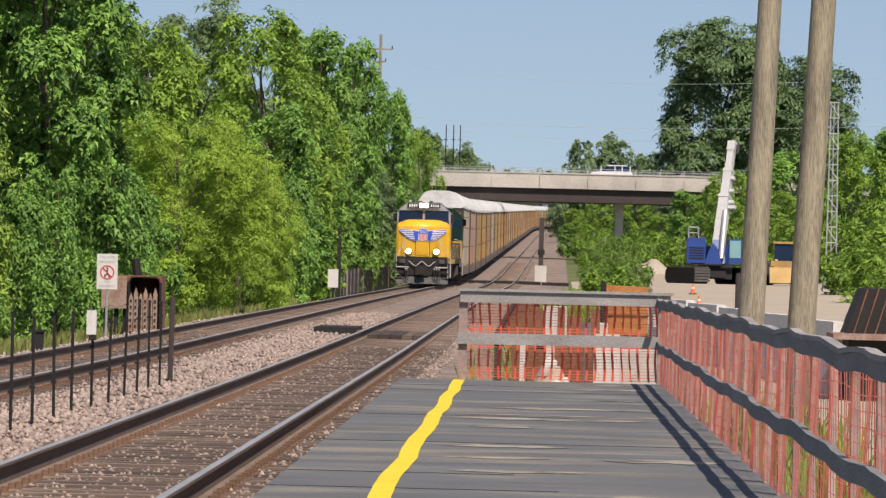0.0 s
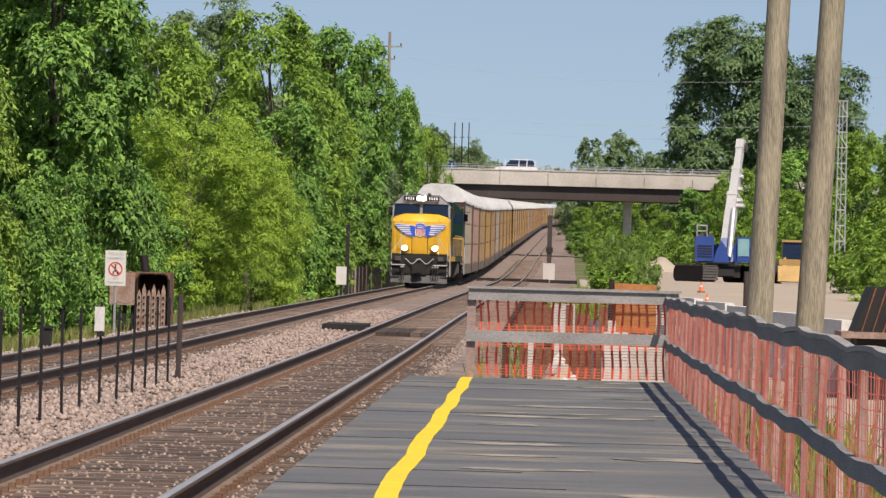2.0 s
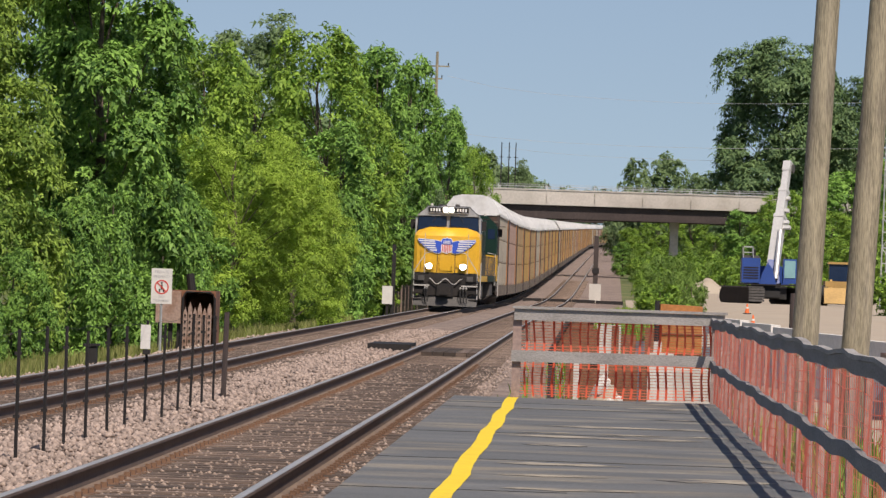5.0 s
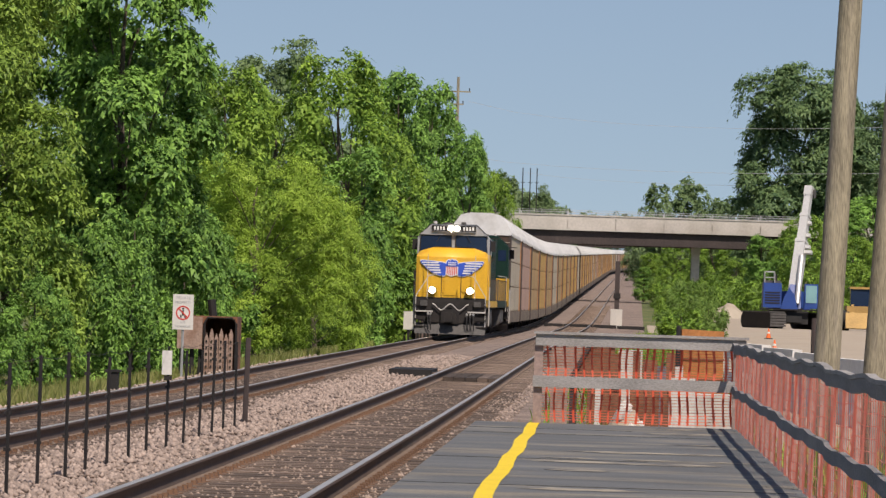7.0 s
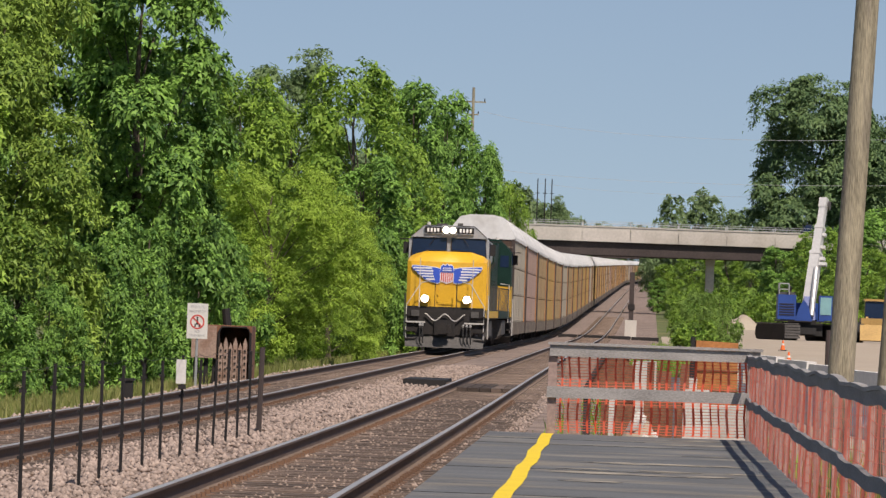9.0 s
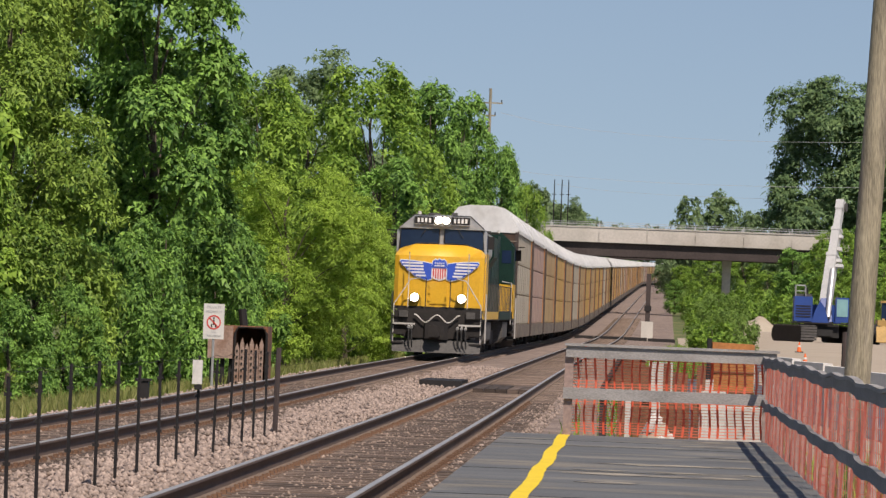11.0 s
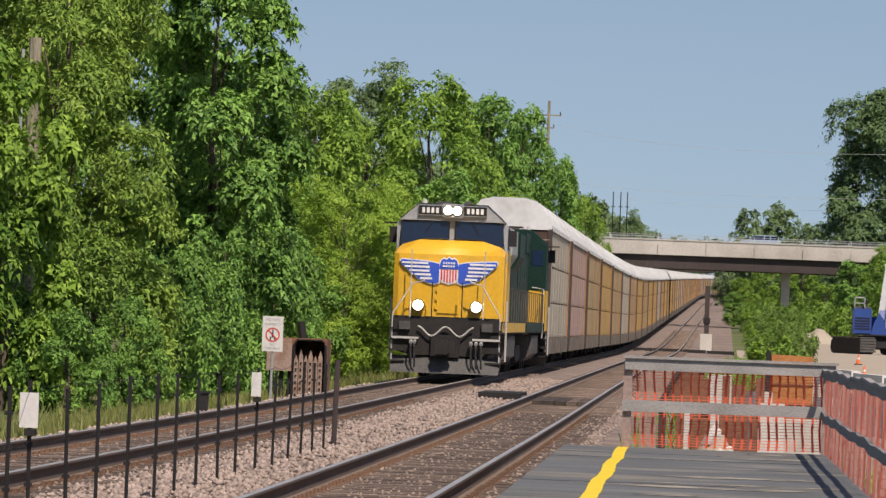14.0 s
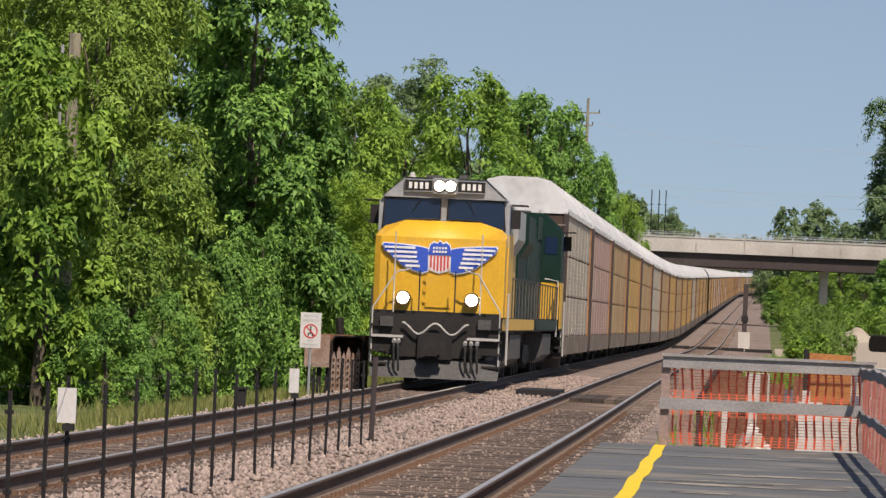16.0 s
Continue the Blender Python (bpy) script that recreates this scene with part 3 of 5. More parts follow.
for i in range(34):
    y = rng.uniform(250, 620)
    put_shrub(brush if rng.random() < 0.6 else bush, 2.8 + 0.006 * (y - 250) + rng.uniform(0.3, 2.2), y, rng.uniform(0.8, 1.5), rng.uniform(1.2, 2.4))
for i in range(44):
    y = rng.uniform(445, 605)
    x = rng.uniform(5.0, 15)
    if abs(x - 8.7) + abs(y - 445) * 0.1 > 2.5:
        put_shrub(brush if rng.random() < 0.4 else bush, x, y, rng.uniform(1.4, 2.3), rng.uniform(2.2, 3.8))
for i in range(26):
    put_shrub(bush, rng.uniform(15.5, 24), rng.uniform(350, 450), rng.uniform(1.6, 2.8), rng.uniform(2.6, 4.6))
for x, y, r, tall in ((13.6, 220, 1.7, 2.2), (15.6, 226, 1.9, 2.8), (14.2, 252, 1.5, 2.2), (16.8, 262, 2.2, 3.2), (12.9, 200, 1.2, 1.6), (11.3, 172, 0.9, 1.3), (12.6, 168, 1.2, 1.7), (18.4, 300, 2.4, 3.6), (20.2, 330, 2.4, 4.0)):
    put_shrub(bush, x, y, r, tall)
for i in range(8):
    y = rng.uniform(1350, 1900)
    put_shrub(woods, bend(y) + rng.choice((rng.uniform(-60, -18), rng.uniform(14, 60))), y, rng.uniform(6, 8), rng.uniform(14, 18))
for i in range(10):
    put_shrub(woods, -50 + 12.6 * i, 2080 + rng.uniform(-20, 20), rng.uniform(8, 10), rng.uniform(18, 24))


# ---------- the train ----------
SPEED, START = 11.75, 314.6   # metres a second; where the front stands at the start
TRAIN = []                       # vehicles and how far each one's front is behind the train's front


def outline_part(name, pts, y0, y1, mat, parent, label="", bevel=0.0):
    return part(name, prism(bmesh.new(), pts, y0, y1), mat, parent, label, bevel=bevel)


def truck(parent, y, axles, r, spacing, mat):
    """A bogie with its side frames; each wheelset hangs under it."""
    half = spacing * (axles - 1) / 2
    bm = bmesh.new()
    for s in (-1, 1):
        prism(bm, [(y - half - 0.5, 0.62), (y - half - 0.35, 0.35), (y - half + 0.35, 0.45), (y, 0.3), (y + half - 0.35, 0.45), (y + half + 0.35, 0.35), (y + half + 0.5, 0.62), (y + half, 0.88), (y - half, 0.88)], s * 0.98, s * 1.12, "x")
    box(bm, -1.0, 1.0, y - 0.25, y + 0.25, 0.5, 0.9)
    t = part("bogie", bm, mat, parent)
    for a in range(axles):
        yy = y - half + a * spacing
        bm = bmesh.new()
        for s in (-1, 1):
            wheel(bm, s * 0.75, yy, r, r, 0.13)
        tube(bm, [(-0.75, yy, r), (0.75, yy, r)], 0.09, 8)
        part("wheelset", bm, mat, t)
    return t


def slab(name, pts, y, mat, parent, label="", thick=0.012):
    return part(name, prism(bmesh.new(), pts, y - thick, y + 0.01), mat, parent, label)


def locomotive(paint, roof, label, emblem):
    t = thing("locomotive", Matrix(), label, "locomotive")
    # frame, walkway and pilot
    part("frame", boxes((-1.5, 1.5, 1.0, 21.4, 1.28, 1.62), (-0.9, 0.9, 0.9, 21.4, 0.95, 1.28)), M_DIRTY, t, bevel=0.03)
    for x in (-1.515, 1.502):
        part("sill_stripe", boxes((x, x + 0.013, 2.0, 21.0, 1.32, 1.6)), paint, t)
    part("pilot", prism(bmesh.new(), [(-1.52, 0.75), (-1.45, 1.62), (1.45, 1.62), (1.52, 0.75), (1.0, 0.62), (-1.0, 0.62)], 0.62, 1.0), M_DIRTY, t, bevel=0.03)
    bm = bmesh.new()
    lo, hi = [(-1.5, 0.42), (-0.5, 0.2), (0.5, 0.2), (1.5, 0.42)], [(-1.55, 0.72), (-0.5, 0.62), (0.5, 0.62), (1.55, 0.72)]
    a = [bm.verts.new((x, y, 0.13)) for x, y in lo]
    b = [bm.verts.new((x, y + 0.1, 0.60)) for x, y in hi]
    c = [bm.verts.new((x, y + 0.3, 0.13)) for x, y in lo]
    d = [bm.verts.new((x, y + 0.3, 0.60)) for x, y in hi]
    for i in range(3):
        bm.faces.new((a[i], a[i + 1], b[i + 1], b[i]))
        bm.faces.new((c[i + 1], c[i], d[i], d[i + 1]))
        bm.faces.new((b[i], b[i + 1], d[i + 1], d[i]))
        bm.faces.new((c[i], c[i + 1], a[i + 1], a[i]))
    bm.faces.new((a[0], b[0], d[0], c[0]))
    bm.faces.new((b[3], a[3], c[3], d[3]))
    part("snow_plow", bm, M_PLOW, t, "dusty grey plow")
    cp = part("coupler", boxes((-0.14, 0.14, 0.0, 0.7, 0.72, 1.0), (-0.24, 0.1, -0.12, 0.2, 0.66, 1.06), (0.08, 0.26, -0.05, 0.2, 0.7, 1.02)), M_DIRTY, t, bevel=0.04)
    part("coupler_pocket", boxes((-0.4, 0.4, 0.5, 0.66, 0.58, 1.2)), M_IRON, cp, bevel=0.03)
    # hoses
    for x in (-0.95, -0.85, 0.72, 0.86, 1.0):
        part("air_hose", tube(bmesh.new(), [(x, 0.55, 1.0), (x, 0.3, 0.85), (x + 0.02, 0.22, 0.55), (x + 0.03, 0.26, 0.28)], 0.028, 6), M_BLACK, t)
        part("hose_fitting", tube(bmesh.new(), [(x, 0.52, 1.0), (x, 0.4, 0.96)], 0.05, 6), M_STEEL, t)
    bm = bmesh.new()
    pts = [(-0.78 + 1.56 * k / 24, 0.5, 1.24 + 0.13 * math.cos(k / 24 * 4 * math.pi)) for k in range(25)]
    tube(bm, [(x, y, z + 0.05) for x, y, z in pts], 0.025, 6)
    part("cable", bm, M_HANDRAIL, t, "pale looped jumper cable")
    # steps at the corners
    for s in (-1, 1):
        part("step_well", boxes(*[(min(s * 1.12, s * 1.54), max(s * 1.12, s * 1.54), 0.55, 1.15, z, z + 0.05) for z in (0.42, 0.72, 1.02, 1.32)]), M_DIRTY, t)
        part("step_edge", boxes((min(s * 0.75, s * 1.5), max(s * 0.75, s * 1.5), 0.5, 0.56, 1.06, 1.12)), M_HANDRAIL, t)
        part("corner_lamp_box", boxes((min(s * 1.0, s * 1.3), max(s * 1.0, s * 1.3), 0.5, 0.62, 1.32, 1.55)), M_PLOW, t, bevel=0.02)
    # nose: a broad faceted front
    bm = bmesh.new()
    half = [0.9, 1.4, 1.54]
    back = [1.12, 1.14, 1.24]
    zs = [1.62, 3.0, 3.44]
    push = [0.0, 0.0, 0.02]
    grid = []
    for z, ps in zip(zs, push):
        grid.append([bm.verts.new((s * h, bk + ps, z)) for s, h, bk in [(-1, half[2], back[2]), (-1, half[1], back[1]), (-1, half[0], back[0]), (1, half[0], back[0]), (1, half[1], back[1]), (1, half[2], back[2])]])
    topz = [3.56, 3.70, 3.86, 3.86, 3.70, 3.56]
    grid.append([bm.verts.new((v.co.x * 1.0, 2.25, topz[i])) for i, v in enumerate(grid[0])])
    grid.append([bm.verts.new((v.co.x, 2.6, 1.62)) for v in grid[0]])
    for a, b in zip(grid, grid[1:]):
        for i in range(5):
            bm.faces.new((a[i], a[i + 1], b[i + 1], b[i]))
    bm.faces.new([grid[k][0] for k in range(5)][::-1])
    bm.faces.new([grid[k][5] for k in range(5)])
    for i in range(5):
        bm.faces.new((grid[4][i], grid[4][i + 1], grid[0][i + 1], grid[0][i]))
    nose = part("nose", bm, paint, t, bevel=0.035)
    part("nose_door", boxes((-0.3, 0.3, 1.085, 1.12, 1.8, 2.55)), paint, nose, bevel=0.012)
    for x, z in ((-0.31, 1.9), (-0.31, 2.15), (-0.31, 2.4)):
        part("hinge", boxes((x - 0.05, x + 0.02, 1.075, 1.12, z, z + 0.09)), paint, nose)
    part("nose_sill", boxes((-1.5, 1.5, 0.95, 1.5, 1.60, 1.70)), M_IRON, nose)
    # cab
    cab = part("cab", prism(bmesh.new(), [(-1.56, 3.3), (-1.56, 4.30), (-1.33, 4.50), (-0.75, 4.64), (0.75, 4.64), (1.33, 4.50), (1.56, 4.30), (1.56, 3.3)], 2.3, 4.9), roof, t, bevel=0.03)
    part("cab_side", prism(bmesh.new(), [(-1.57, 1.62), (-1.57, 3.6), (1.57, 3.6), (1.57, 1.62)], 2.32, 4.92), paint, cab, bevel=0.02)
    for s in (-1, 1):
        pane = [(s * 0.09, 3.90), (s * 0.09, 4.42), (s * 1.42, 4.36), (s * 1.46, 3.66), (s * 1.30, 3.66), (s * 0.85, 3.88)]
        slab("windscreen", pane, 2.275, M_GLASS, cab, "dark glass", 0.02)
        fr = bmesh.new()
        tube(fr, [(x, 2.25, z) for x, z in pane + pane[:1]], 0.022, 5)
        part("window_rubber", fr, M_IRON, cab)
        part("wiper", tube(bmesh.new(), [(s * 0.5, 2.22, 4.46), (s * 0.75, 2.2, 4.1)], 0.012, 5), M_IRON, cab)
        part("side_window", boxes((min(s * 1.56, s * 1.585), max(s * 1.56, s * 1.585), 2.7, 3.6, 3.65, 4.25)), M_GLASS, cab)
        part("mirror", boxes((min(s * 1.58, s * 1.80), max(s * 1.58, s * 1.80), 2.75, 2.8, 3.75, 4.2)), M_IRON, cab)
        part("awning", boxes((min(s * 1.57, s * 1.95), max(s * 1.57, s * 1.95), 2.7, 3.7, 4.3, 4.33)), M_IRON, cab)
        bd = part("number_board", boxes((min(s * 0.30, s * 0.96), max(s * 0.30, s * 0.96), 2.13, 2.35, 4.55, 4.82)), M_IRON, cab, "black board with pale bars", bevel=0.02)
        for k in range(4):
            x = s * 0.63 - 0.195 + 0.13 * k
            part("digit_bar", boxes((x - 0.038, x + 0.038, 2.118, 2.128, 4.61, 4.76)), M_EMBWHITE, bd)
        rim = [(s * 0.30, 2.125, 4.55), (s * 0.96, 2.125, 4.55), (s * 0.96, 2.125, 4.82), (s * 0.30, 2.125, 4.82), (s * 0.30, 2.125, 4.55)]
        part("board_rim", tube(bmesh.new(), rim, 0.014, 4), M_UPGREY, bd, "grey rim")
    part("light_housing", box(prism(bmesh.new(), [(-1.5, 4.40), (-0.98, 4.88), (0.98, 4.88), (1.5, 4.40)], 2.2, 3.4), -0.28, 0.28, 2.08, 2.25, 4.5, 4.86), roof, cab, bevel=0.03)
    for s in (-1, 1):
        part("housing_seam", tube(bmesh.new(), [(s * 1.46, 2.19, 4.44), (s * 0.97, 2.19, 4.87), (s * 0.30, 2.19, 4.87)], 0.012, 4), M_IRON, cab)
    part("vent_box", boxes((-0.5, -0.1, 2.6, 3.0, 4.85, 4.95)), M_PLOW, cab, bevel=0.03)
    part("horn", boxes((0.3, 0.5, 2.6, 2.8, 4.85, 4.98)), M_PLOW, cab, bevel=0.03)
    part("aerial_dome", tube(bmesh.new(), [(-0.82, 2.6, 4.85), (-0.82, 2.6, 5.0)], 0.09, 10, 0.05), M_HANDRAIL, cab)
    # hood behind the cab
    part("hood", prism(bmesh.new(), [(-0.95, 1.62), (-0.95, 4.35), (-0.7, 4.55), (0.7, 4.55), (0.95, 4.35), (0.95, 1.62)], 4.93, 21.0), paint, t, bevel=0.03)
    part("radiator", prism(bmesh.new(), [(-0.96, 3.3), (-1.2, 3.7), (-1.2, 4.45), (-0.9, 4.6), (0.9, 4.6), (1.2, 4.45), (1.2, 3.7), (0.96, 3.3)], 16.0, 20.6), roof, t)
    for y in (6.5, 8.5, 10.5, 12.5, 14.5):
        for x in (-0.975, 0.951):
            door = part("hood_door", boxes((x, x + 0.024, y - 0.85, y + 0.85, 1.8, 3.9)), paint, t)
            part("door_latch", boxes((x - 0.012, x + 0.036, y - 0.06, y + 0.06, 2.7, 2.95)), M_IRON, door)
    part("dynamic_brake", boxes((-1.0, 1.0, 5.5, 9.0, 4.0, 4.68)), roof, t, bevel=0.05)
    tank = part("fuel_tank", prism(bmesh.new(), [(-1.45, 1.2), (-1.45, 0.6), (-1.1, 0.35), (1.1, 0.35), (1.45, 0.6), (1.45, 1.2)], 7.8, 14.0), M_PLOW, t, bevel=0.04)
    truck(t, 4.4, 3, 0.51, 1.7, M_DIRTY)
    truck(t, 17.6, 3, 0.51, 1.7, M_DIRTY)
    # handrails
    for s in (-1, 1):
        part("handrail", tube(bmesh.new(), [(s * 1.50, 0.62, 0.45), (s * 1.50, 0.62, 1.75), (s * 1.0, 0.62, 2.55), (s * 0.95, 0.62, 2.62), (s * 0.72, 0.62, 2.66), (s * 0.62, 0.62, 2.72)], 0.02, 6), M_HANDRAIL, t)
        for x in (0.42, 1.02):
            part("stanchion", tube(bmesh.new(), [(s * x, 0.66, 1.66), (s * x, 0.66, 3.55 if x > 0.6 else 2.66)], 0.018, 6), M_HANDRAIL if x > 0.6 else M_IRON, t)
        part("side_rail", tube(bmesh.new(), [(s * 1.5, 5.2, 1.62), (s * 1.5, 5.2, 2.6), (s * 1.5, 21.0, 2.6), (s * 1.5, 21.0, 1.62)], 0.02, 6), M_PLOW, t)
        for y in (7, 9, 11, 13, 15, 17, 19):
            part("side_stanchion", tube(bmesh.new(), [(s * 1.5, y, 1.62), (s * 1.5, y, 2.6)], 0.018, 5), M_PLOW, t)
        part("grab_iron", tube(bmesh.new(), [(s * 1.62, 2.0, 0.5), (s * 1.62, 2.0, 2.2)], 0.03, 6), M_HANDRAIL, t)
    # lamps, their lenses oversized to take in the glare of the lit ones
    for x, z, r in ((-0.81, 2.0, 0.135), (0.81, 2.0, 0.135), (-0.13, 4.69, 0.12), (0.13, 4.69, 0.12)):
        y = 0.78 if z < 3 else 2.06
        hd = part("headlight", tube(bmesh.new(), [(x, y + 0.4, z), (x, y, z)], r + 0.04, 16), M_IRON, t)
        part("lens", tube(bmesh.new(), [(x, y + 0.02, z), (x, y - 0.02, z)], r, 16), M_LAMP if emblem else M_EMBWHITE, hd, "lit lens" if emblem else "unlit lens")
    if emblem:
        y = 1.10

        def em(pts):
            return [(x * 0.5, 2.59 + (z - 2.34) * 0.723) for x, z in pts]

        shield = [(-0.50, 3.30), (-0.38, 3.36), (-0.3, 3.42), (-0.15, 3.36), (0, 3.46), (0.15, 3.36), (0.3, 3.42), (0.38, 3.36), (0.5, 3.30), (0.60, 3.0), (0.56, 2.62), (0.42, 2.45), (0.15, 2.38), (0, 2.34), (-0.15, 2.38), (-0.42, 2.45), (-0.56, 2.62), (-0.60, 3.0)]
        sh = slab("shield", em(shield), y - 0.012, M_EMBWHITE, nose, "white-edged shield emblem")
        slab("shield_field", em([(-0.45, 3.28), (-0.28, 3.36), (-0.15, 3.31), (0, 3.4), (0.15, 3.31), (0.28, 3.36), (0.45, 3.28), (0.54, 3.02), (0.53, 2.96), (-0.53, 2.96), (-0.54, 3.02)]), y - 0.03, M_BLUE, sh, "blue field")
        for k in range(6):
            x = -0.40 + 0.16 * k
            zl = 2.46 + 0.20 * (abs(x) / 0.5) ** 3 - 0.03
            slab("shield_stripe", em([(x - 0.04, zl), (x + 0.04, zl), (x + 0.04, 2.93), (x - 0.04, 2.93)]), y - 0.03, M_EMBRED, sh, "red stripe")
        for k in range(5):
            x = -0.28 + 0.14 * k
            slab("lettering_bar", em([(x - 0.045, 3.15), (x + 0.045, 3.15), (x + 0.045, 3.22), (x - 0.045, 3.22)]), y - 0.045, M_EMBWHITE, sh)
            slab("lettering_bar", em([(x - 0.055, 3.03), (x + 0.055, 3.03), (x + 0.055, 3.10), (x - 0.055, 3.10)]), y - 0.045, M_EMBWHITE, sh)
        for s in (-1, 1):
            # each wing lies on the slanting side of the nose
            w = [(0.27, 3.17), (0.5, 3.22), (0.9, 3.25), (1.32, 3.27), (1.36, 3.22), (1.29, 3.09), (1.18, 3.03), (1.10, 2.92), (0.97, 2.86), (0.86, 2.75), (0.6, 2.66), (0.4, 2.62), (0.27, 2.66)]
            edge = slab("wing_edge", [(s * (0.8 + (x - 0.8) * 1.04), 2.97 + (z - 2.97) * 1.1) for x, z in w], y - 0.0, M_EMBWHITE, nose, "white wing outline", 0.03)
            wing = slab("wing", [(s * x, z) for x, z in w], y - 0.012, M_BLUE, nose, "blue striped wing emblem", 0.032)
            for x0, x1, z in ((0.58, 1.31, 3.185), (0.54, 1.24, 3.08), (0.54, 1.10, 2.97), (0.50, 0.96, 2.865), (0.46, 0.80, 2.76)):
                slab("wing_stripe", [(s * x0, z - 0.03), (s * x1, z - 0.026), (s * x1, z + 0.026), (s * x0, z + 0.03)], y - 0.03, M_EMBWHITE, wing, "white stripe", 0.03)
    else:
        slab("cab_panel", [(-1.3, 1.9), (1.3, 1.9), (1.3, 2.9), (-1.3, 2.9)], 1.12, M_UPYELLOW, nose, "yellow front panel")
        for q in (-1, 1):
            x0, x1 = min(q * 1.572, q * 1.59), max(q * 1.572, q * 1.59)
            part("yellow_band", boxes((x0, x1, 2.4, 4.9, 1.35, 2.75)), M_UPYELLOW, cab, "yellow lower panel")
            x0, x1 = min(q * 0.99, q * 1.55), max(q * 0.99, q * 1.55)
            part("rear_panel", boxes((x0, x1, 4.925, 4.95, 1.64, 2.75)), M_UPYELLOW, cab, "yellow rear panel", bevel=0.008)
            part("rear_window", boxes((min(q * 1.06, q * 1.44), max(q * 1.06, q * 1.44), 4.905, 4.93, 3.62, 4.15)), M_GLASS, cab, "dark rear window")
            part("rear_rail", tube(bmesh.new(), [(q * 1.5, 5.0, 1.1), (q * 1.5, 5.0, 2.8), (q * 1.1, 5.0, 2.86)], 0.025, 6), M_HANDRAIL, cab, "white handrail")
    return t


def autorack(panel, post, label):
    """A covered car carrier: stacked perforated panels between posts, a rounded pale roof, end doors."""
    L = 26.4
    t = thing("autorack_wagon", Matrix(), label, "rail wagon", "autorack wagons of the train")
    part("underframe", boxes((-1.45, 1.45, 0.2, L - 0.2, 0.85, 1.12), (-0.4, 0.4, -0.4, L + 0.4, 0.7, 0.95)), M_DIRTY, t)
    zs = [1.10, 2.38, 3.66, 4.94]
    for s in (-1, 1):
        part("sill", boxes((min(s * 1.40, s * 1.56), max(s * 1.40, s * 1.56), 0.1, L - 0.1, 0.52, 1.09)), M_SILL, t, "grimy lower sill")
        for z0, z1 in zip(zs, zs[1:]):
            bm = bmesh.new()
            n = 9
            ring = []
            for k in range(n * 4 + 1):
                z = z0 + 0.03 + (z1 - z0 - 0.06) * k / (n * 4)
                ring.append((s * (1.50 + (0.005 if k % 4 in (1, 2) else 0)), z))
            a = [bm.verts.new((x, 0.35, z)) for x, z in ring]
            b = [bm.verts.new((x, L - 0.35, z)) for x, z in ring]
            for i in range(len(a) - 1):
                bm.faces.new((a[i], a[i + 1], b[i + 1], b[i]))
            part("side_panel", bm, panel, t)
            holes = bmesh.new()
            for k in range(12):
                y = 1.3 + k * 2.1
                box(holes, min(s * 1.508, s * 1.514), max(s * 1.508, s * 1.514), y, y + 0.12, z0 + 0.05, z0 + 0.1)
            part("vent_holes", holes, M_IRON, t)
        for k in range(9):
            y = 0.22 + k * (L - 0.44) / 8
            out = 1.55 if k in (0, 8) else 1.518
            part("post", boxes((min(s * 1.50, s * out), max(s * 1.50, s * out), y - 0.09, y + 0.09, 1.09, 4.96)), post if k % 8 else M_RACKPOST, t)
        # dark frames added at the corners to draw the shaded gap between wagons
        for y in (0.0, L - 0.12):
            part("end_frame", boxes((min(s * 1.44, s * 1.60), max(s * 1.44, s * 1.60), y, y + 0.12, 0.6, 5.0)), M_GIRDER, t, "end frame, dark for the shaded gap between wagons")
    roof = [(-1.56, 4.95), (-1.56, 5.10), (-1.34, 5.50), (-1.0, 5.93), (-0.55, 6.04), (0.55, 6.04), (1.0, 5.93), (1.34, 5.50), (1.56, 5.10), (1.56, 4.95)]
    part("roof", prism(bmesh.new(), roof, 0.0, L), M_ROOF, t)
    for k in range(9):
        y = 0.3 + k * (L - 0.6) / 8
        rb = prism(bmesh.new(), [(x * 1.008, 4.96 + (z - 4.95) * 1.02) for x, z in roof], y - 0.05, y + 0.05)
        part("roof_rib", rb, M_ROOF, t)
    for y0, y1 in ((0.05, 0.12), (L - 0.12, L - 0.05)):
        for s in (-1, 1):
            part("end_door", boxes((min(0.01 * s, s * 1.45), max(0.01 * s, s * 1.45), y0, y1, 1.1, 4.9)), M_GAPDOOR, t, "rusty end door, darkened for the shaded gap", bevel=0.02)
        part("end_seam", boxes((-0.03, 0.03, y0 - 0.035, y0 - 0.021, 4.95, 6.02)), M_IRON, t)
        part("end_top", prism(bmesh.new(), [(x * 0.99, z) for x, z in roof], y0 - 0.02, y0), M_ROOF, t)
    for s in (-1, 1):
        bm = bmesh.new()
        for k in range(11):
            tube(bm, [(s * 1.2, -0.02, 1.2 + k * 0.34), (s * 1.5, -0.02, 1.2 + k * 0.34)], 0.015, 4)
        part("ladder", bm, post, t)
    truck(t, 3.2, 2, 0.42, 1.75, M_DIRTY)
    truck(t, L - 3.2, 2, 0.42, 1.75, M_DIRTY)
    return t


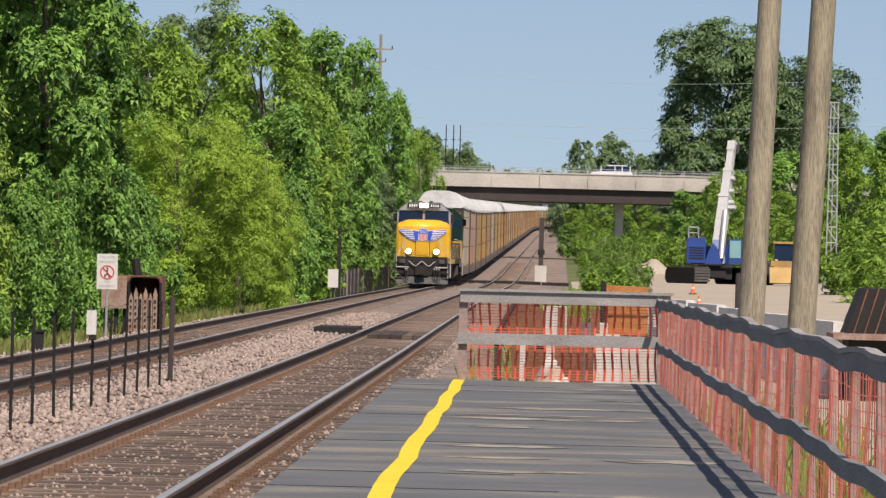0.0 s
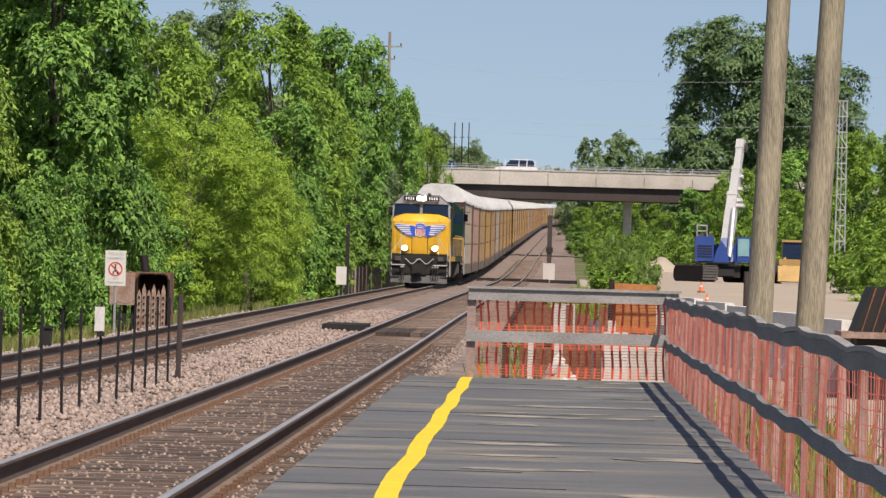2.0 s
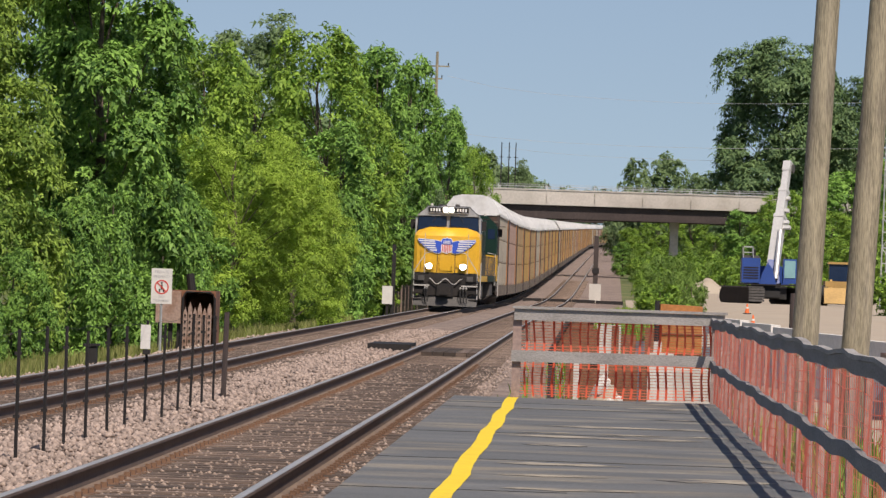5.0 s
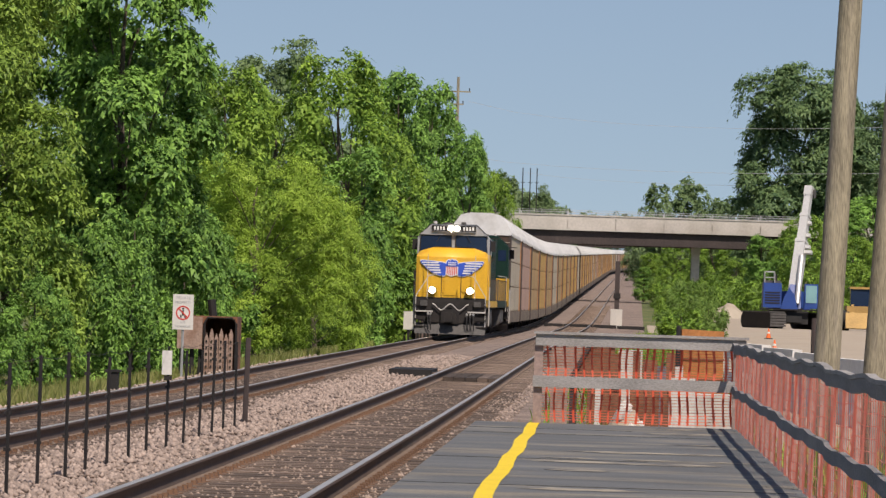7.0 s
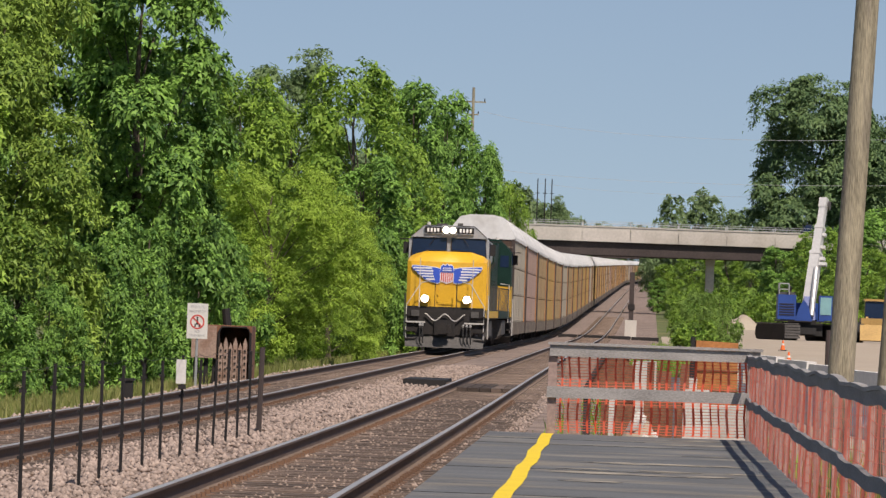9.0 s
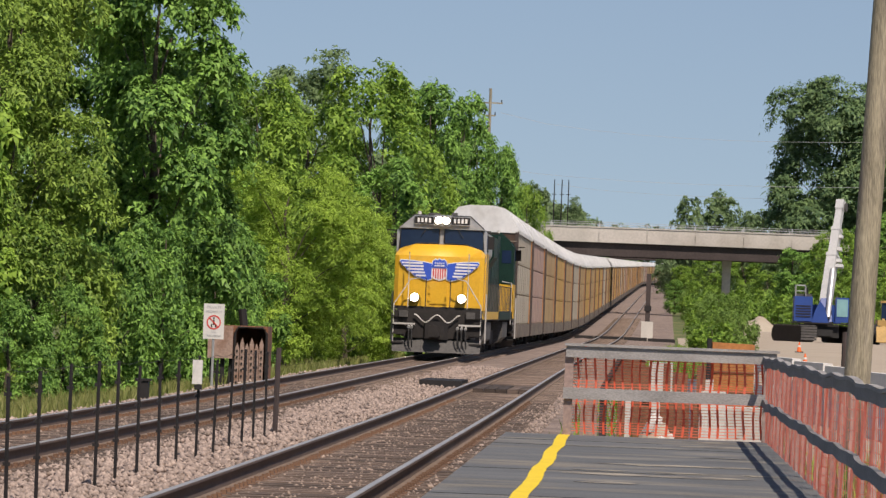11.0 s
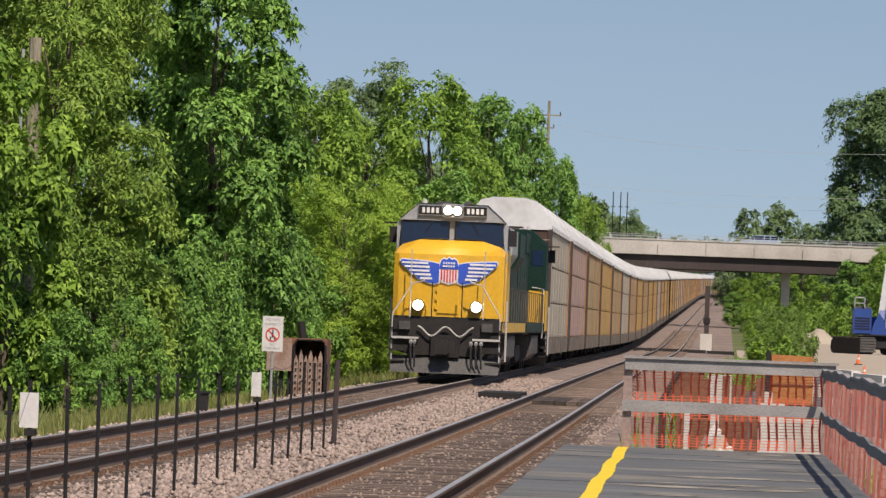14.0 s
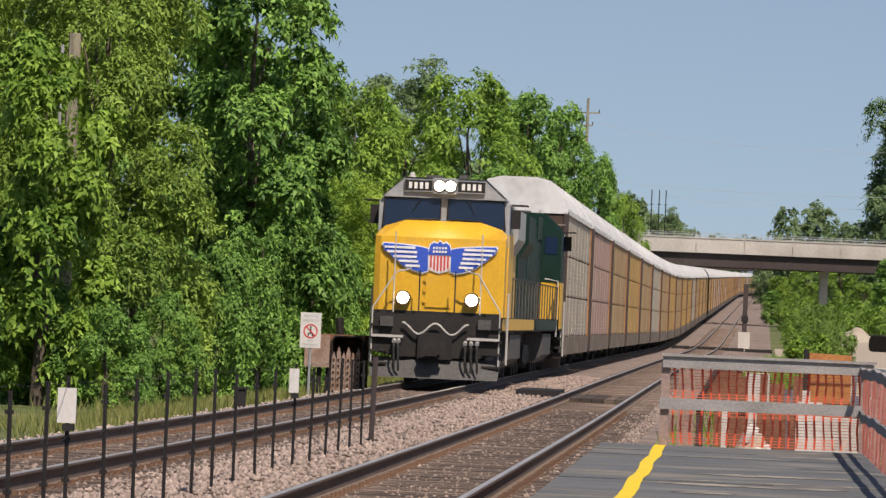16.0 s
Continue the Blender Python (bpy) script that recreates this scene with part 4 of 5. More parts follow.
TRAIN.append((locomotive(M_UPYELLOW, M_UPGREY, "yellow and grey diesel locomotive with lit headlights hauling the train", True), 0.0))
TRAIN.append((locomotive(M_GREEN, M_GREEN, "dark green and yellow diesel locomotive coupled second", False), 21.6))
racks = [autorack(M_RACKGREY, M_RACKGREY, "beige galvanised autorack wagon with a white roof"),
         autorack(M_RACKPINK, M_RACKPINK, "faded pinkish autorack wagon with a pale roof"),
         autorack(M_RACKTAN, M_RACKTAN, "tan autorack wagon with orange posts and pale roof"),
         autorack(M_RACKYELLOW, M_RACKYELLOW, "faded yellow autorack wagon with a pale roof")]
ORDER = [0, 1, 2, 3, 2, 0, 2, 3, 2, 3, 3, 0, 2, 3, 2, 3, 2, 3, 0, 2]
for i in range(52):
    kind = ORDER[i % len(ORDER)]
    wagon = racks[kind] if i < 4 else copy_thing(racks[kind], Matrix())
    TRAIN.append((wagon, 43.2 + 28.2 * i))


# ---------- platform details ----------
rng = random.Random(8)
y = 20.0
while y < PLAT_END - 0.6:
    # worn pale edges of the boards, in broken lengths
    x = -0.72 + rng.uniform(0, 0.3)
    while x < 1.2:
        w = rng.uniform(0.5, 1.7)
        if rng.random() < 0.62:
            d = rng.uniform(0.25, 0.8)
            x1 = min(x + w, 1.3)
            bm = bmesh.new()
            n = 7
            lo = [bm.verts.new((x + (x1 - x) * k / n, y - d * (0.25 + 0.5 * rng.random()) * min(1, 4 * k / n, 4 * (n - k) / n + 0.1), PLAT_Z + 0.004)) for k in range(n + 1)]
            hi = [bm.verts.new((x + (x1 - x) * k / n, y + d * (0.25 + 0.5 * rng.random()) * min(1, 4 * k / n, 4 * (n - k) / n + 0.1) + 0.004, PLAT_Z + 0.004)) for k in range(n + 1)]
            for k in range(n):
                bm.faces.new((lo[k], lo[k + 1], hi[k + 1], hi[k]))
            part("worn_seam", bm, M_SEAM, platform, "pale worn board edge")
        x += w + rng.uniform(0.05, 0.4)
    if rng.random() < 0.4:
        part("board_joint", boxes((PLAT_L + 0.004, rng.uniform(-0.6, PLAT_R - 0.004), y + 0.7, y + 0.75, PLAT_Z - 0.01, PLAT_Z + 0.003)), M_BLACK, platform)
    y += rng.choice((1.22, 2.44, 2.44))


def wavy_rail(name, x, y0, y1, z, tall, thick, mat, parent, seed, label=""):
    """A weathered board that sags between its posts."""
    rg = random.Random(seed)
    bm = bmesh.new()
    prev = None
    n = int((y1 - y0) / 0.61)
    for k in range(n + 1):
        yy = y0 + (y1 - y0) * k / n
        dz = 0.010 * math.sin(yy * 1.9 + seed) + 0.010 * math.sin(yy * 0.7) + rg.uniform(-0.004, 0.004)
        dx = rg.uniform(-0.008, 0.008)
        ring = [bm.verts.new(p) for p in ((x + dx, yy, z + dz), (x + dx + thick, yy, z + dz), (x + dx + thick, yy, z + dz + tall), (x + dx, yy, z + dz + tall))]
        if prev:
            for i in range(4):
                bm.faces.new((prev[i], prev[(i + 1) % 4], ring[(i + 1) % 4], ring[i]))
        else:
            bm.faces.new(ring[::-1])
        prev = ring
    bm.faces.new(prev)
    return part(name, bm, mat, parent, label)


def netting(parent, a, b, z0, z1, seed, step=0.1, row=0.045, turn=0.0, rib=0.015, strand_w=0.003, mat=M_MESH):
    """Orange plastic safety mesh: upright ribs and thin cross strands, slightly slack."""
    rg = np.random.default_rng(seed)
    a, b = np.array(a, float), np.array(b, float)
    L = np.linalg.norm(b - a)
    u = (b - a) / L
    out = np.array([-u[1], u[0]])
    def slack(s, z):
        return 0.3 * 0.010 * np.sin(s * 1.7 + z * 3 + seed) + 0.006 * np.sin(s * 4.3 + z * 5)
    V, F = [], []
    def strand(s0, za, s1, zb, w, upright, n):
        base = len(V)
        for k in range(n + 1):
            s, z = s0 + (s1 - s0) * k / n, za + (zb - za) * k / n
            wob = 0.012 * math.sin(z * 9 + s0 * 3) if upright else 0.012 * math.sin(s * 1.9 + za * 7)
            p = a + u * (s + (wob if upright else 0)) + out * slack(s, z)
            for q in (-w, w):
                V.append((p[0] + (u[0] * q + out[0] * q * turn if upright else 0), p[1] + (u[1] * q + out[1] * q * turn if upright else 0), z + (0 if upright else q + wob)))
        for k in range(n):
            F.append((base + 2 * k, base + 2 * k + 1, base + 2 * k + 3, base + 2 * k + 2))
    s = 0.02
    while s < L:
        strand(s, z0, s + rg.normal(0, 0.012), z1 + rg.normal(0, 0.01), rib * (0.75 + 0.5 * rg.random()), True, 8)
        s += step * (0.85 + 0.3 * rg.random())
    z = z0 + 0.02
    while z < z1:
        strand(0, z, L, z, strand_w * (0.8 + 0.4 * rg.random()), False, max(8, int(L / 0.35)))
        z += row
    return mesh_object("safety_mesh", V, F, mat, parent)


end_fence = thing("end_barrier", Matrix(), "grey timber end barrier hung with orange safety mesh", "barrier")
for x in (-0.84, 1.46):
    part("post", boxes((x - 0.05, x + 0.05, PLAT_END - 0.2, PLAT_END - 0.1, PLAT_Z, 1.16)), M_PICKET, end_fence, bevel=0.008)
for z, x0 in ((1.10, -0.88), (0.62, -0.90)):
    bm = boxes((x0, 1.55, PLAT_END - 0.25, PLAT_END - 0.205, z, z + 0.13))
    part("rail", bm, M_GREYWOOD, end_fence, bevel=0.01)
part("cap_rail", boxes((-0.9, 1.58, PLAT_END - 0.28, PLAT_END - 0.1, 1.232, 1.262)), M_GREYWOOD, end_fence, bevel=0.006)
netting(end_fence, (-0.86, PLAT_END - 0.07), (1.5, PLAT_END - 0.07), PLAT_Z + 0.02, 1.2, 3, step=0.105, row=0.033, rib=0.012, strand_w=0.0035)

side_fence = thing("side_barrier", Matrix(), "weathered timber railing hung with orange safety mesh", "barrier")
y = 12.0
while y < PLAT_END - 0.1:
    part("post", boxes((1.45, 1.486, y - 0.045, y + 0.045, PLAT_Z, 1.13)), M_PICKET, side_fence)
    y += 1.83
# top and mid boards face away from the sun and are coloured darker for it
wavy_rail("top_rail", 1.40, 12, PLAT_END - 0.15, 1.085, 0.08, 0.04, M_SHADEWOOD, side_fence, 1)
wavy_rail("cap_rail", 1.39, 12, PLAT_END - 0.15, 1.167, 0.025, 0.055, M_GREYWOOD, side_fence, 1)
wavy_rail("mid_rail", 1.40, 12, PLAT_END - 0.15, 0.60, 0.09, 0.04, M_SHADEWOOD, side_fence, 2)
netting(side_fence, (1.442, 12), (1.442, PLAT_END - 0.1), PLAT_Z + 0.02, 1.08, 5, step=0.17, row=0.075, turn=1.0, rib=0.0024, strand_w=0.0024, mat=M_MESHSIDE)

# ---------- fence of iron stakes between the tracks ----------
stake_fence = thing("stake_fence", Matrix(), "dark iron stakes strung with wire between the tracks", "fence")
STAKES = [32.6, 34.7, 36.9, 38.8, 40.1, 42.5, 44.6, 47.0, 49.4, 51.3, 53.5, 55.9, 58.0, 60.6, 63.0, 65.4, 67.5, 69.5, 71.6, 73.6]
for i, y in enumerate(STAKES):
    lean = rng.uniform(-0.02, 0.02)
    top = 0.93 + rng.uniform(-0.04, 0.08)
    last = i == len(STAKES) - 1
    r = 0.038 if last else 0.017
    bm = tube(bmesh.new(), [(-4.95, y, -0.3), (-4.95 + lean, y, top)], r, 6)
    if not last:
        for z in (0.2, 0.5, 0.75):
            box(bm, -4.985 + lean * z, -4.925 + lean * z, y - 0.012, y + 0.012, z, z + 0.03)
    part("stake", bm, M_GIRDER if last else M_IRON, stake_fence)
for z, sag in ((0.96, 0.03), (0.55, 0.05)):
    pts = []
    for a, b in zip(STAKES, STAKES[1:]):
        pts += [(-4.95, a + (b - a) * k / 4, z - sag * math.sin(math.pi * k / 4)) for k in range(4)]
    part("wire", tube(bmesh.new(), pts, 0.0028, 4), M_IRON, stake_fence)
for y, z0, z1, w in ((40.1, 0.64, 0.9, 0.07), (60.6, 0.65, 0.92, 0.055)):
    part("marker_plate", boxes((-4.96 - w, -4.96 + w, y - 0.09, y - 0.07, z0, z1)), M_WHITE, stake_fence, "blank white marker plate", bevel=0.008)
    part("clamp", boxes((-4.99, -4.91, y - 0.09, y + 0.03, z0 - 0.06, z0 - 0.01)), M_IRON, stake_fence)

# ---------- sign, rusty bin and small things beyond the far track ----------
sign = thing("warning_sign", pose(-9.5, 119.8, 0), "white private property sign with a red no-walking symbol", "sign")
gz = ground_z(-9.5, 119.8)
part("post", tube(bmesh.new(), [(0, 0.03, gz - 0.3), (0, 0.03, 1.55)], 0.03, 6), M_STEEL, sign)
board = part("board", boxes((-0.23, 0.23, -0.012, 0.0, 0.83, 1.61)), M_WHITE, sign, "white sign board")
bm = bmesh.new()
ring = [[bm.verts.new((r * math.cos(a), -0.017, 1.2 + r * math.sin(a))) for a in [k * math.pi / 12 for k in range(24)]] for r in (0.13, 0.16)]
for k in range(24):
    bm.faces.new((ring[0][k], ring[0][(k + 1) % 24], ring[1][(k + 1) % 24], ring[1][k]))
part("red_ring", bm, M_SIGNRED, board)
part("slash", box(bmesh.new(), -0.15, 0.15, -0.02, -0.016, -0.013, 0.013, Matrix.Translation((0, 0, 1.2)) @ Euler((0, radians(45), 0)).to_matrix().to_4x4()), M_SIGNRED, board)
part("pictogram", boxes((-0.02, 0.02, -0.016, -0.013, 1.14, 1.26), (-0.02, 0.02, -0.016, -0.013, 1.275, 1.31), (-0.06, -0.03, -0.016, -0.013, 1.09, 1.16), (0.03, 0.06, -0.016, -0.013, 1.09, 1.16)), M_IRON, board)


def words(text, x, z, size, parent, y=-0.016):
    cu = bpy.data.curves.new("lettering", "FONT")
    cu.body, cu.size, cu.align_x, cu.align_y, cu.extrude = text, size, "CENTER", "CENTER", 0.001
    tmp = new("tmp", cu)
    me = bpy.data.meshes.new_from_object(tmp.evaluated_get(bpy.context.evaluated_depsgraph_get()))
    bpy.data.objects.remove(tmp)
    me.materials.append(M_SIGNGREY)
    o = new("lettering", me)
    o.parent = parent
    o.matrix_basis = Matrix.Translation((x, y, z)) @ Euler((radians(90), 0, 0)).to_matrix().to_4x4()
    return o


words("PRIVATE", 0, 1.53, 0.085, board)
words("PROPERTY", 0, 1.43, 0.075, board)
words("NO", 0, 0.99, 0.07, board)
words("TRESPASSING", 0, 0.90, 0.058, board)

hopper = thing("steel_bin", pose(-9.55, 129, 0), "rusted open steel bin lying with chained plates inside", "bin")
gz = ground_z(-9.5, 129.5) - 0.1
for x0, x1, y0, y1, z0, z1 in ((-0.78, 0.62, 0, 1.5, 1.06, 1.12), (0.57, 0.62, 0, 1.5, gz, 1.06), (-0.2, -0.14, 0, 1.5, gz, 1.06), (-0.14, 0.57, 1.4, 1.46, gz, 1.06)):
    part("bin_plate", boxes((x0, x1, y0, y1, z0, z1)), M_RUST, hopper, bevel=0.015)
part("side_plate", boxes((-0.80, -0.205, -0.04, 0.02, 0.33, 1.10)), M_RUSTPALE, hopper, "pale pinkish rusty plate", bevel=0.02)
part("rim", tube(bmesh.new(), [(-0.16, -0.02, gz), (-0.16, -0.02, 0.95), (-0.08, -0.02, 1.08), (0.5, -0.02, 1.08), (0.6, -0.02, 0.95), (0.6, -0.02, gz)], 0.03, 6), M_IRON, hopper)
for k in range(6):
    x = -0.09 + 0.115 * k
    zt = 0.72 + 0.12 * (k % 2)
    bm = prism(bmesh.new(), [(x - 0.05, gz), (x - 0.05, zt - 0.15), (x, zt), (x + 0.05, zt - 0.15), (x + 0.05, gz)], -0.10 + 0.02 * (k % 3), -0.06 + 0.02 * (k % 3))
    part("chained_plate", bm, M_RUSTPALE, hopper)
    for j in range(6):
        part("bolt", boxes((x - 0.02, x + 0.02, -0.125 + 0.02 * (k % 3), -0.102 + 0.02 * (k % 3), gz + 0.1 + j * 0.15, gz + 0.15 + j * 0.15)), M_IRON, hopper)
for x, dy in ((-0.7, 0.1), (-0.45, 0.1), (-0.25, 0.1)):
    part("leg", boxes((x - 0.05, x + 0.05, dy, dy + 0.08, gz, 1.06)), M_IRON, hopper)
part("stub_pipe", tube(bmesh.new(), [(-0.02, 0.9, 1.1), (-0.08, 0.9, 1.52)], 0.1, 10), M_IRON, hopper)

box_ob = thing("junction_box", pose(-9.2, 100, ground_z(-9.2, 100)), "small dark trackside box on the grass", "trackside box")
part("case", boxes((-0.1, 0.1, 0, 0.3, -0.2, 0.4)), M_IRON, box_ob, bevel=0.03)
part("lid", boxes((-0.14, 0.14, -0.03, 0.33, 0.4, 0.44)), M_IRON, box_ob, bevel=0.01)

marker = thing("trackside_marker", pose(-9.5, 254, ground_z(-9.5, 254)), "white box and dark post beside the track", "marker")
part("post", boxes((0.12, 0.30, 0, 0.15, -0.3, 3.3)), M_IRON, marker, bevel=0.02)
part("cabinet", boxes((-0.28, 0.2, -0.25, -0.02, 0.5, 1.35)), M_WHITE, marker, "white blank cabinet", bevel=0.04)
part("stand", boxes((-0.1, 0.02, -0.2, -0.08, -0.3, 0.52)), M_IRON, marker)

slat_fence = thing("board_fence", Matrix(), "dark weathered board fence at the foot of the woods", "fence")
y = 262.0
while y < 390:
    z = rise(y)
    part("board", boxes((-10.06, -10.02, y, y + 1.16, z - 0.5, z + 0.95 + rng.uniform(-0.06, 0.06))), M_PICKET if rng.random() < 0.2 else M_IRON, slat_fence)
    y += 1.3

# ---------- crossing boards at the old path over the tracks ----------
crossing = thing("crossing_boards", Matrix(), "dark timber crossing boards left between the rails", "crossing", kind="structure")
for k in range(5):
    part("board", boxes((NEAR - 0.62 + 0.255 * k, NEAR - 0.39 + 0.255 * k, 120, 128, -0.21, -0.035)), M_TIE, crossing)
plates = thing("walkway_slab", Matrix(), "dark flat slab lying between the two tracks", "slab")
part("slab", boxes((-5.2, -4.2, 127, 131.5, -0.3, 0.03)), M_IRON, plates, bevel=0.03)
part("edge_board", boxes((-4.15, -3.95, 126, 128.0, -0.3, -0.02)), M_TIE, plates, bevel=0.02)

# dark line across the tracks, built as a low strip in four lengths
duct = thing("cable_duct", Matrix(), "dark low strip across the tracks beside the post", "duct")
for x0, x1 in ((-4.9, -3.5), (-3.5, -1.4), (-1.4, 0.3), (0.3, 2.3)):
    z = rise(386)
    part("duct_length", boxes((x0 + 0.02, x1 - 0.02, 386, 386.5, z - 0.35, z + 0.02 - 0.03 * (x0 > -1))), M_IRON, duct, bevel=0.02)

# ---------- poles, wires ----------
for x, y, r, lean, label in ((3.0, 74, 0.178, 0.16, "thick weathered round timber pole"), (3.74, 74.6, 0.19, 0.2, "thick weathered timber pole with dark stains")):
    p = thing("timber_pole", pose(x, y, 0), label, "utility pole", "pair of timber poles")
    gz = ground_z(x, y)
    bm = tube(bmesh.new(), [((z - 2.9) / 4.5 * lean, 0, z) for z in (gz - 0.5, 0.5, 1.5, 2.5, 3.5, 4.5, 6, 8, 10)], r + 0.012, 20, r - 0.03)
    part("shaft", bm, M_POLEWOOD, p, smooth=True)

power_pole = thing("power_pole", pose(-16.7, 560, ground_z(-16.7, 560)), "distant power pole with two crossarms above the trees", "power pole")
part("shaft", tube(bmesh.new(), [(0, 0, -0.5), (0, 0, 23.6)], 0.22, 8, 0.14), M_POLEWOOD, power_pole)
for z, w in ((22.1, 1.3), (20.8, 0.6)):
    part("crossarm", boxes((-w, w, -0.08, 0.08, z - 0.07, z + 0.07)), M_POLEWOOD, power_pole)
    for s in (-1, 1):
        part("insulator", tube(bmesh.new(), [(s * w * 0.9, 0, z + 0.07), (s * w * 0.9, 0, z + 0.35)], 0.06, 6), M_IRON, power_pole)


def wire(points, label):
    o = part("overhead_wire", tube(bmesh.new(), points, 0.02, 4), M_STEEL, None)
    return tagged(o, label, "cable", "overhead wires")


for y, z, x0, x1, dip in ((560, 22.9, -15.6, 60, 2.4), (561, 17.3, -16.2, 60, 1.4), (650, 18.0, -11, 60, 1.2)):
    wire([(x0 + (x1 - x0) * k / 16, y, z + 1.2 * k / 16 - dip * math.sin(math.pi * (k / 16) ** 0.7)) for k in range(17)], "thin overhead power wire across the sky")
for k, x in enumerate((-11.3, -10.4, -9.6)):
    m = thing("mast", pose(x, 650, ground_z(x, 650)), "thin distant mast behind the trees", "mast", "distant masts")
    part("shaft", tube(bmesh.new(), [(0, 0, -0.5), (0, 0, 15.8)], 0.09, 6, 0.06), M_IRON, m)
    part("crossbar", boxes((-0.25, 0.25, -0.04, 0.04, 14.0, 14.08)), M_IRON, m)

line_pole = thing("signal_post", pose(0.25, 390, ground_z(0.25, 390)), "dark square post with a white cabinet beside the tracks", "signal post")
part("post", boxes((-0.17, 0.17, -0.17, 0.17, -0.4, 4.9)), M_GIRDER, line_pole, bevel=0.02)
part("cabinet", boxes((-0.42, 0.42, -0.9, -0.3, 0.1, 1.45)), M_CONCLIGHT, line_pole, "white cabinet", bevel=0.04)
part("plinth", boxes((-0.5, 0.5, -1.0, -0.2, -0.4, 0.1)), M_CONCRETE, line_pole)
part("arm", boxes((-0.25, 0.25, -0.24, -0.17, 2.2, 2.6)), M_IRON, line_pole)

tree_pole = thing("broken_pole", pose(-14.3, 114, ground_z(-14.3, 114)), "grey timber pole among the leaves", "utility pole")
part("shaft", tube(bmesh.new(), [(0, 0, -0.4), (0, 0, 7.85)], 0.16, 10, 0.13), M_POLEWOOD, tree_pole)
part("conduit", tube(bmesh.new(), [(-0.24, -0.1, 2.0), (-0.24, -0.1, 7.6)], 0.035, 6), M_STEEL, tree_pole)

# ---------- lattice tower ----------
tower = thing("lattice_mast", pose(16.2, 300, ground_z(16.2, 300)), "slim pale lattice mast beside the trees", "mast")
for sx, sy in ((-1, -1), (1, -1), (0, 1)):
    part("leg", tube(bmesh.new(), [(sx * 0.3, sy * 0.25, -0.3), (sx * 0.2, sy * 0.17, 10.3)], 0.04, 6), M_STEEL, tower)
for k in range(12):
    z0, z1, s = k * 0.86, (k + 1) * 0.86, 1 if k % 2 else -1
    part("brace", tube(bmesh.new(), [(s * 0.28, -0.23, z0), (-s * 0.28, -0.23, z1)], 0.025, 5), M_STEEL, tower)
    part("ring", boxes((-0.28, 0.28, -0.26, -0.2, z1 - 0.03, z1 + 0.03)), M_STEEL, tower)

# ---------- crawler crane ----------
crane = thing("crawler_crane", pose(10.6, 330, ground_z(10.6, 330) + 0.03), "blue crawler crane with a raised white telescopic boom", "crane")
for s in (-1, 1):
    cx = s * 1.62
    bm = prism(bmesh.new(), [(-2.5, 0.35), (-2.3, 0.08), (-2.0, 0.0), (2.0, 0.0), (2.3, 0.08), (2.5, 0.35), (2.4, 0.75), (2.1, 0.98), (-2.1, 0.98), (-2.4, 0.75)], cx - 0.45, cx + 0.45, "x")
    tr = part("crawler_track", bm, M_DIRTY, crane, bevel=0.04, at=pose(0, 0, 0, 0, 0, 20))
    for k in range(14):
        part("track_shoe", boxes((cx - 0.5, cx + 0.5, -2.35 + k * 0.345, -2.13 + k * 0.345, 0.96, 1.03)), M_PLOW, tr)
    for k in range(5):
        part("track_shoe", boxes((cx - 0.5, cx + 0.5, -2.56, -2.46, 0.12 + 0.17 * k, 0.25 + 0.17 * k)), M_PLOW, tr)
part("carbody", boxes((-1.2, 1.2, -1.4, 1.4, 0.3, 1.1), (-0.8, 0.8, -2.0, 2.0, 0.4, 0.8)), M_BLACK, crane, bevel=0.05)
part("turntable", tube(bmesh.new(), [(0, 0, 1.05), (0, 0, 1.3)], 0.9, 20), M_IRON, crane)
part("engine_house", boxes((-1.55, -0.45, -1.6, 1.8, 1.25, 2.75)), M_CRANEBLUE, crane, bevel=0.06)
for k in range(5):
    part("vent_slat", boxes((-1.45, -0.55, -1.63, -1.59, 1.5 + 0.16 * k, 1.57 + 0.16 * k)), M_IRON, crane)
part("engine_roof", boxes((-1.5, -0.5, -1.2, 1.4, 2.76, 2.9)), M_PLOW, crane, bevel=0.03)
part("exhaust", tube(bmesh.new(), [(-0.75, 0.8, 2.85), (-0.75, 0.8, 3.3)], 0.07, 8), M_IRON, crane)
part("walkway", boxes((-1.75, 1.85, -1.75, -1.55, 1.12, 1.2)), M_IRON, crane)
part("counterweight", boxes((-1.3, 1.4, 1.8, 2.5, 1.2, 2.3)), M_CRANEBLUE, crane, bevel=0.08)
part("boom_bracket", prism(bmesh.new(), [(-1.2, 1.25), (0.9, 1.25), (0.6, 2.4), (-0.5, 2.7)], 0.05, 0.75, "x"), M_CRANEBLUE, crane, bevel=0.03)
part("front_plate", prism(bmesh.new(), [(-0.5, 1.2), (0.55, 1.2), (0.3, 2.1), (0.0, 2.5), (-0.3, 1.9)], -1.7, -1.5), M_CRANEBLUE, crane, bevel=0.02)
cab = part("operator_cab", boxes((0.95, 1.75, -1.5, 0.1, 1.25, 2.75)), M_CRANEBLUE, crane, bevel=0.08)
part("cab_window", boxes((1.02, 1.68, -1.53, -1.5, 1.6, 2.65)), plain("teal cab glass", (0.2, 0.38, 0.4), 0.15), cab)
part("cab_side_window", boxes((1.75, 1.77, -1.3, 0.0, 1.7, 2.6)), M_GLASS, cab)
part("guard_rail", boxes((-1.5, -1.46, -1.5, 0.5, 2.75, 3.45), (-0.9, -0.86, -1.5, 0.5, 2.75, 3.45), (-1.5, -0.86, -1.5, -1.46, 3.38, 3.45), (-1.5, -0.86, -1.5, -1.46, 3.05, 3.1)), M_STEEL, crane)
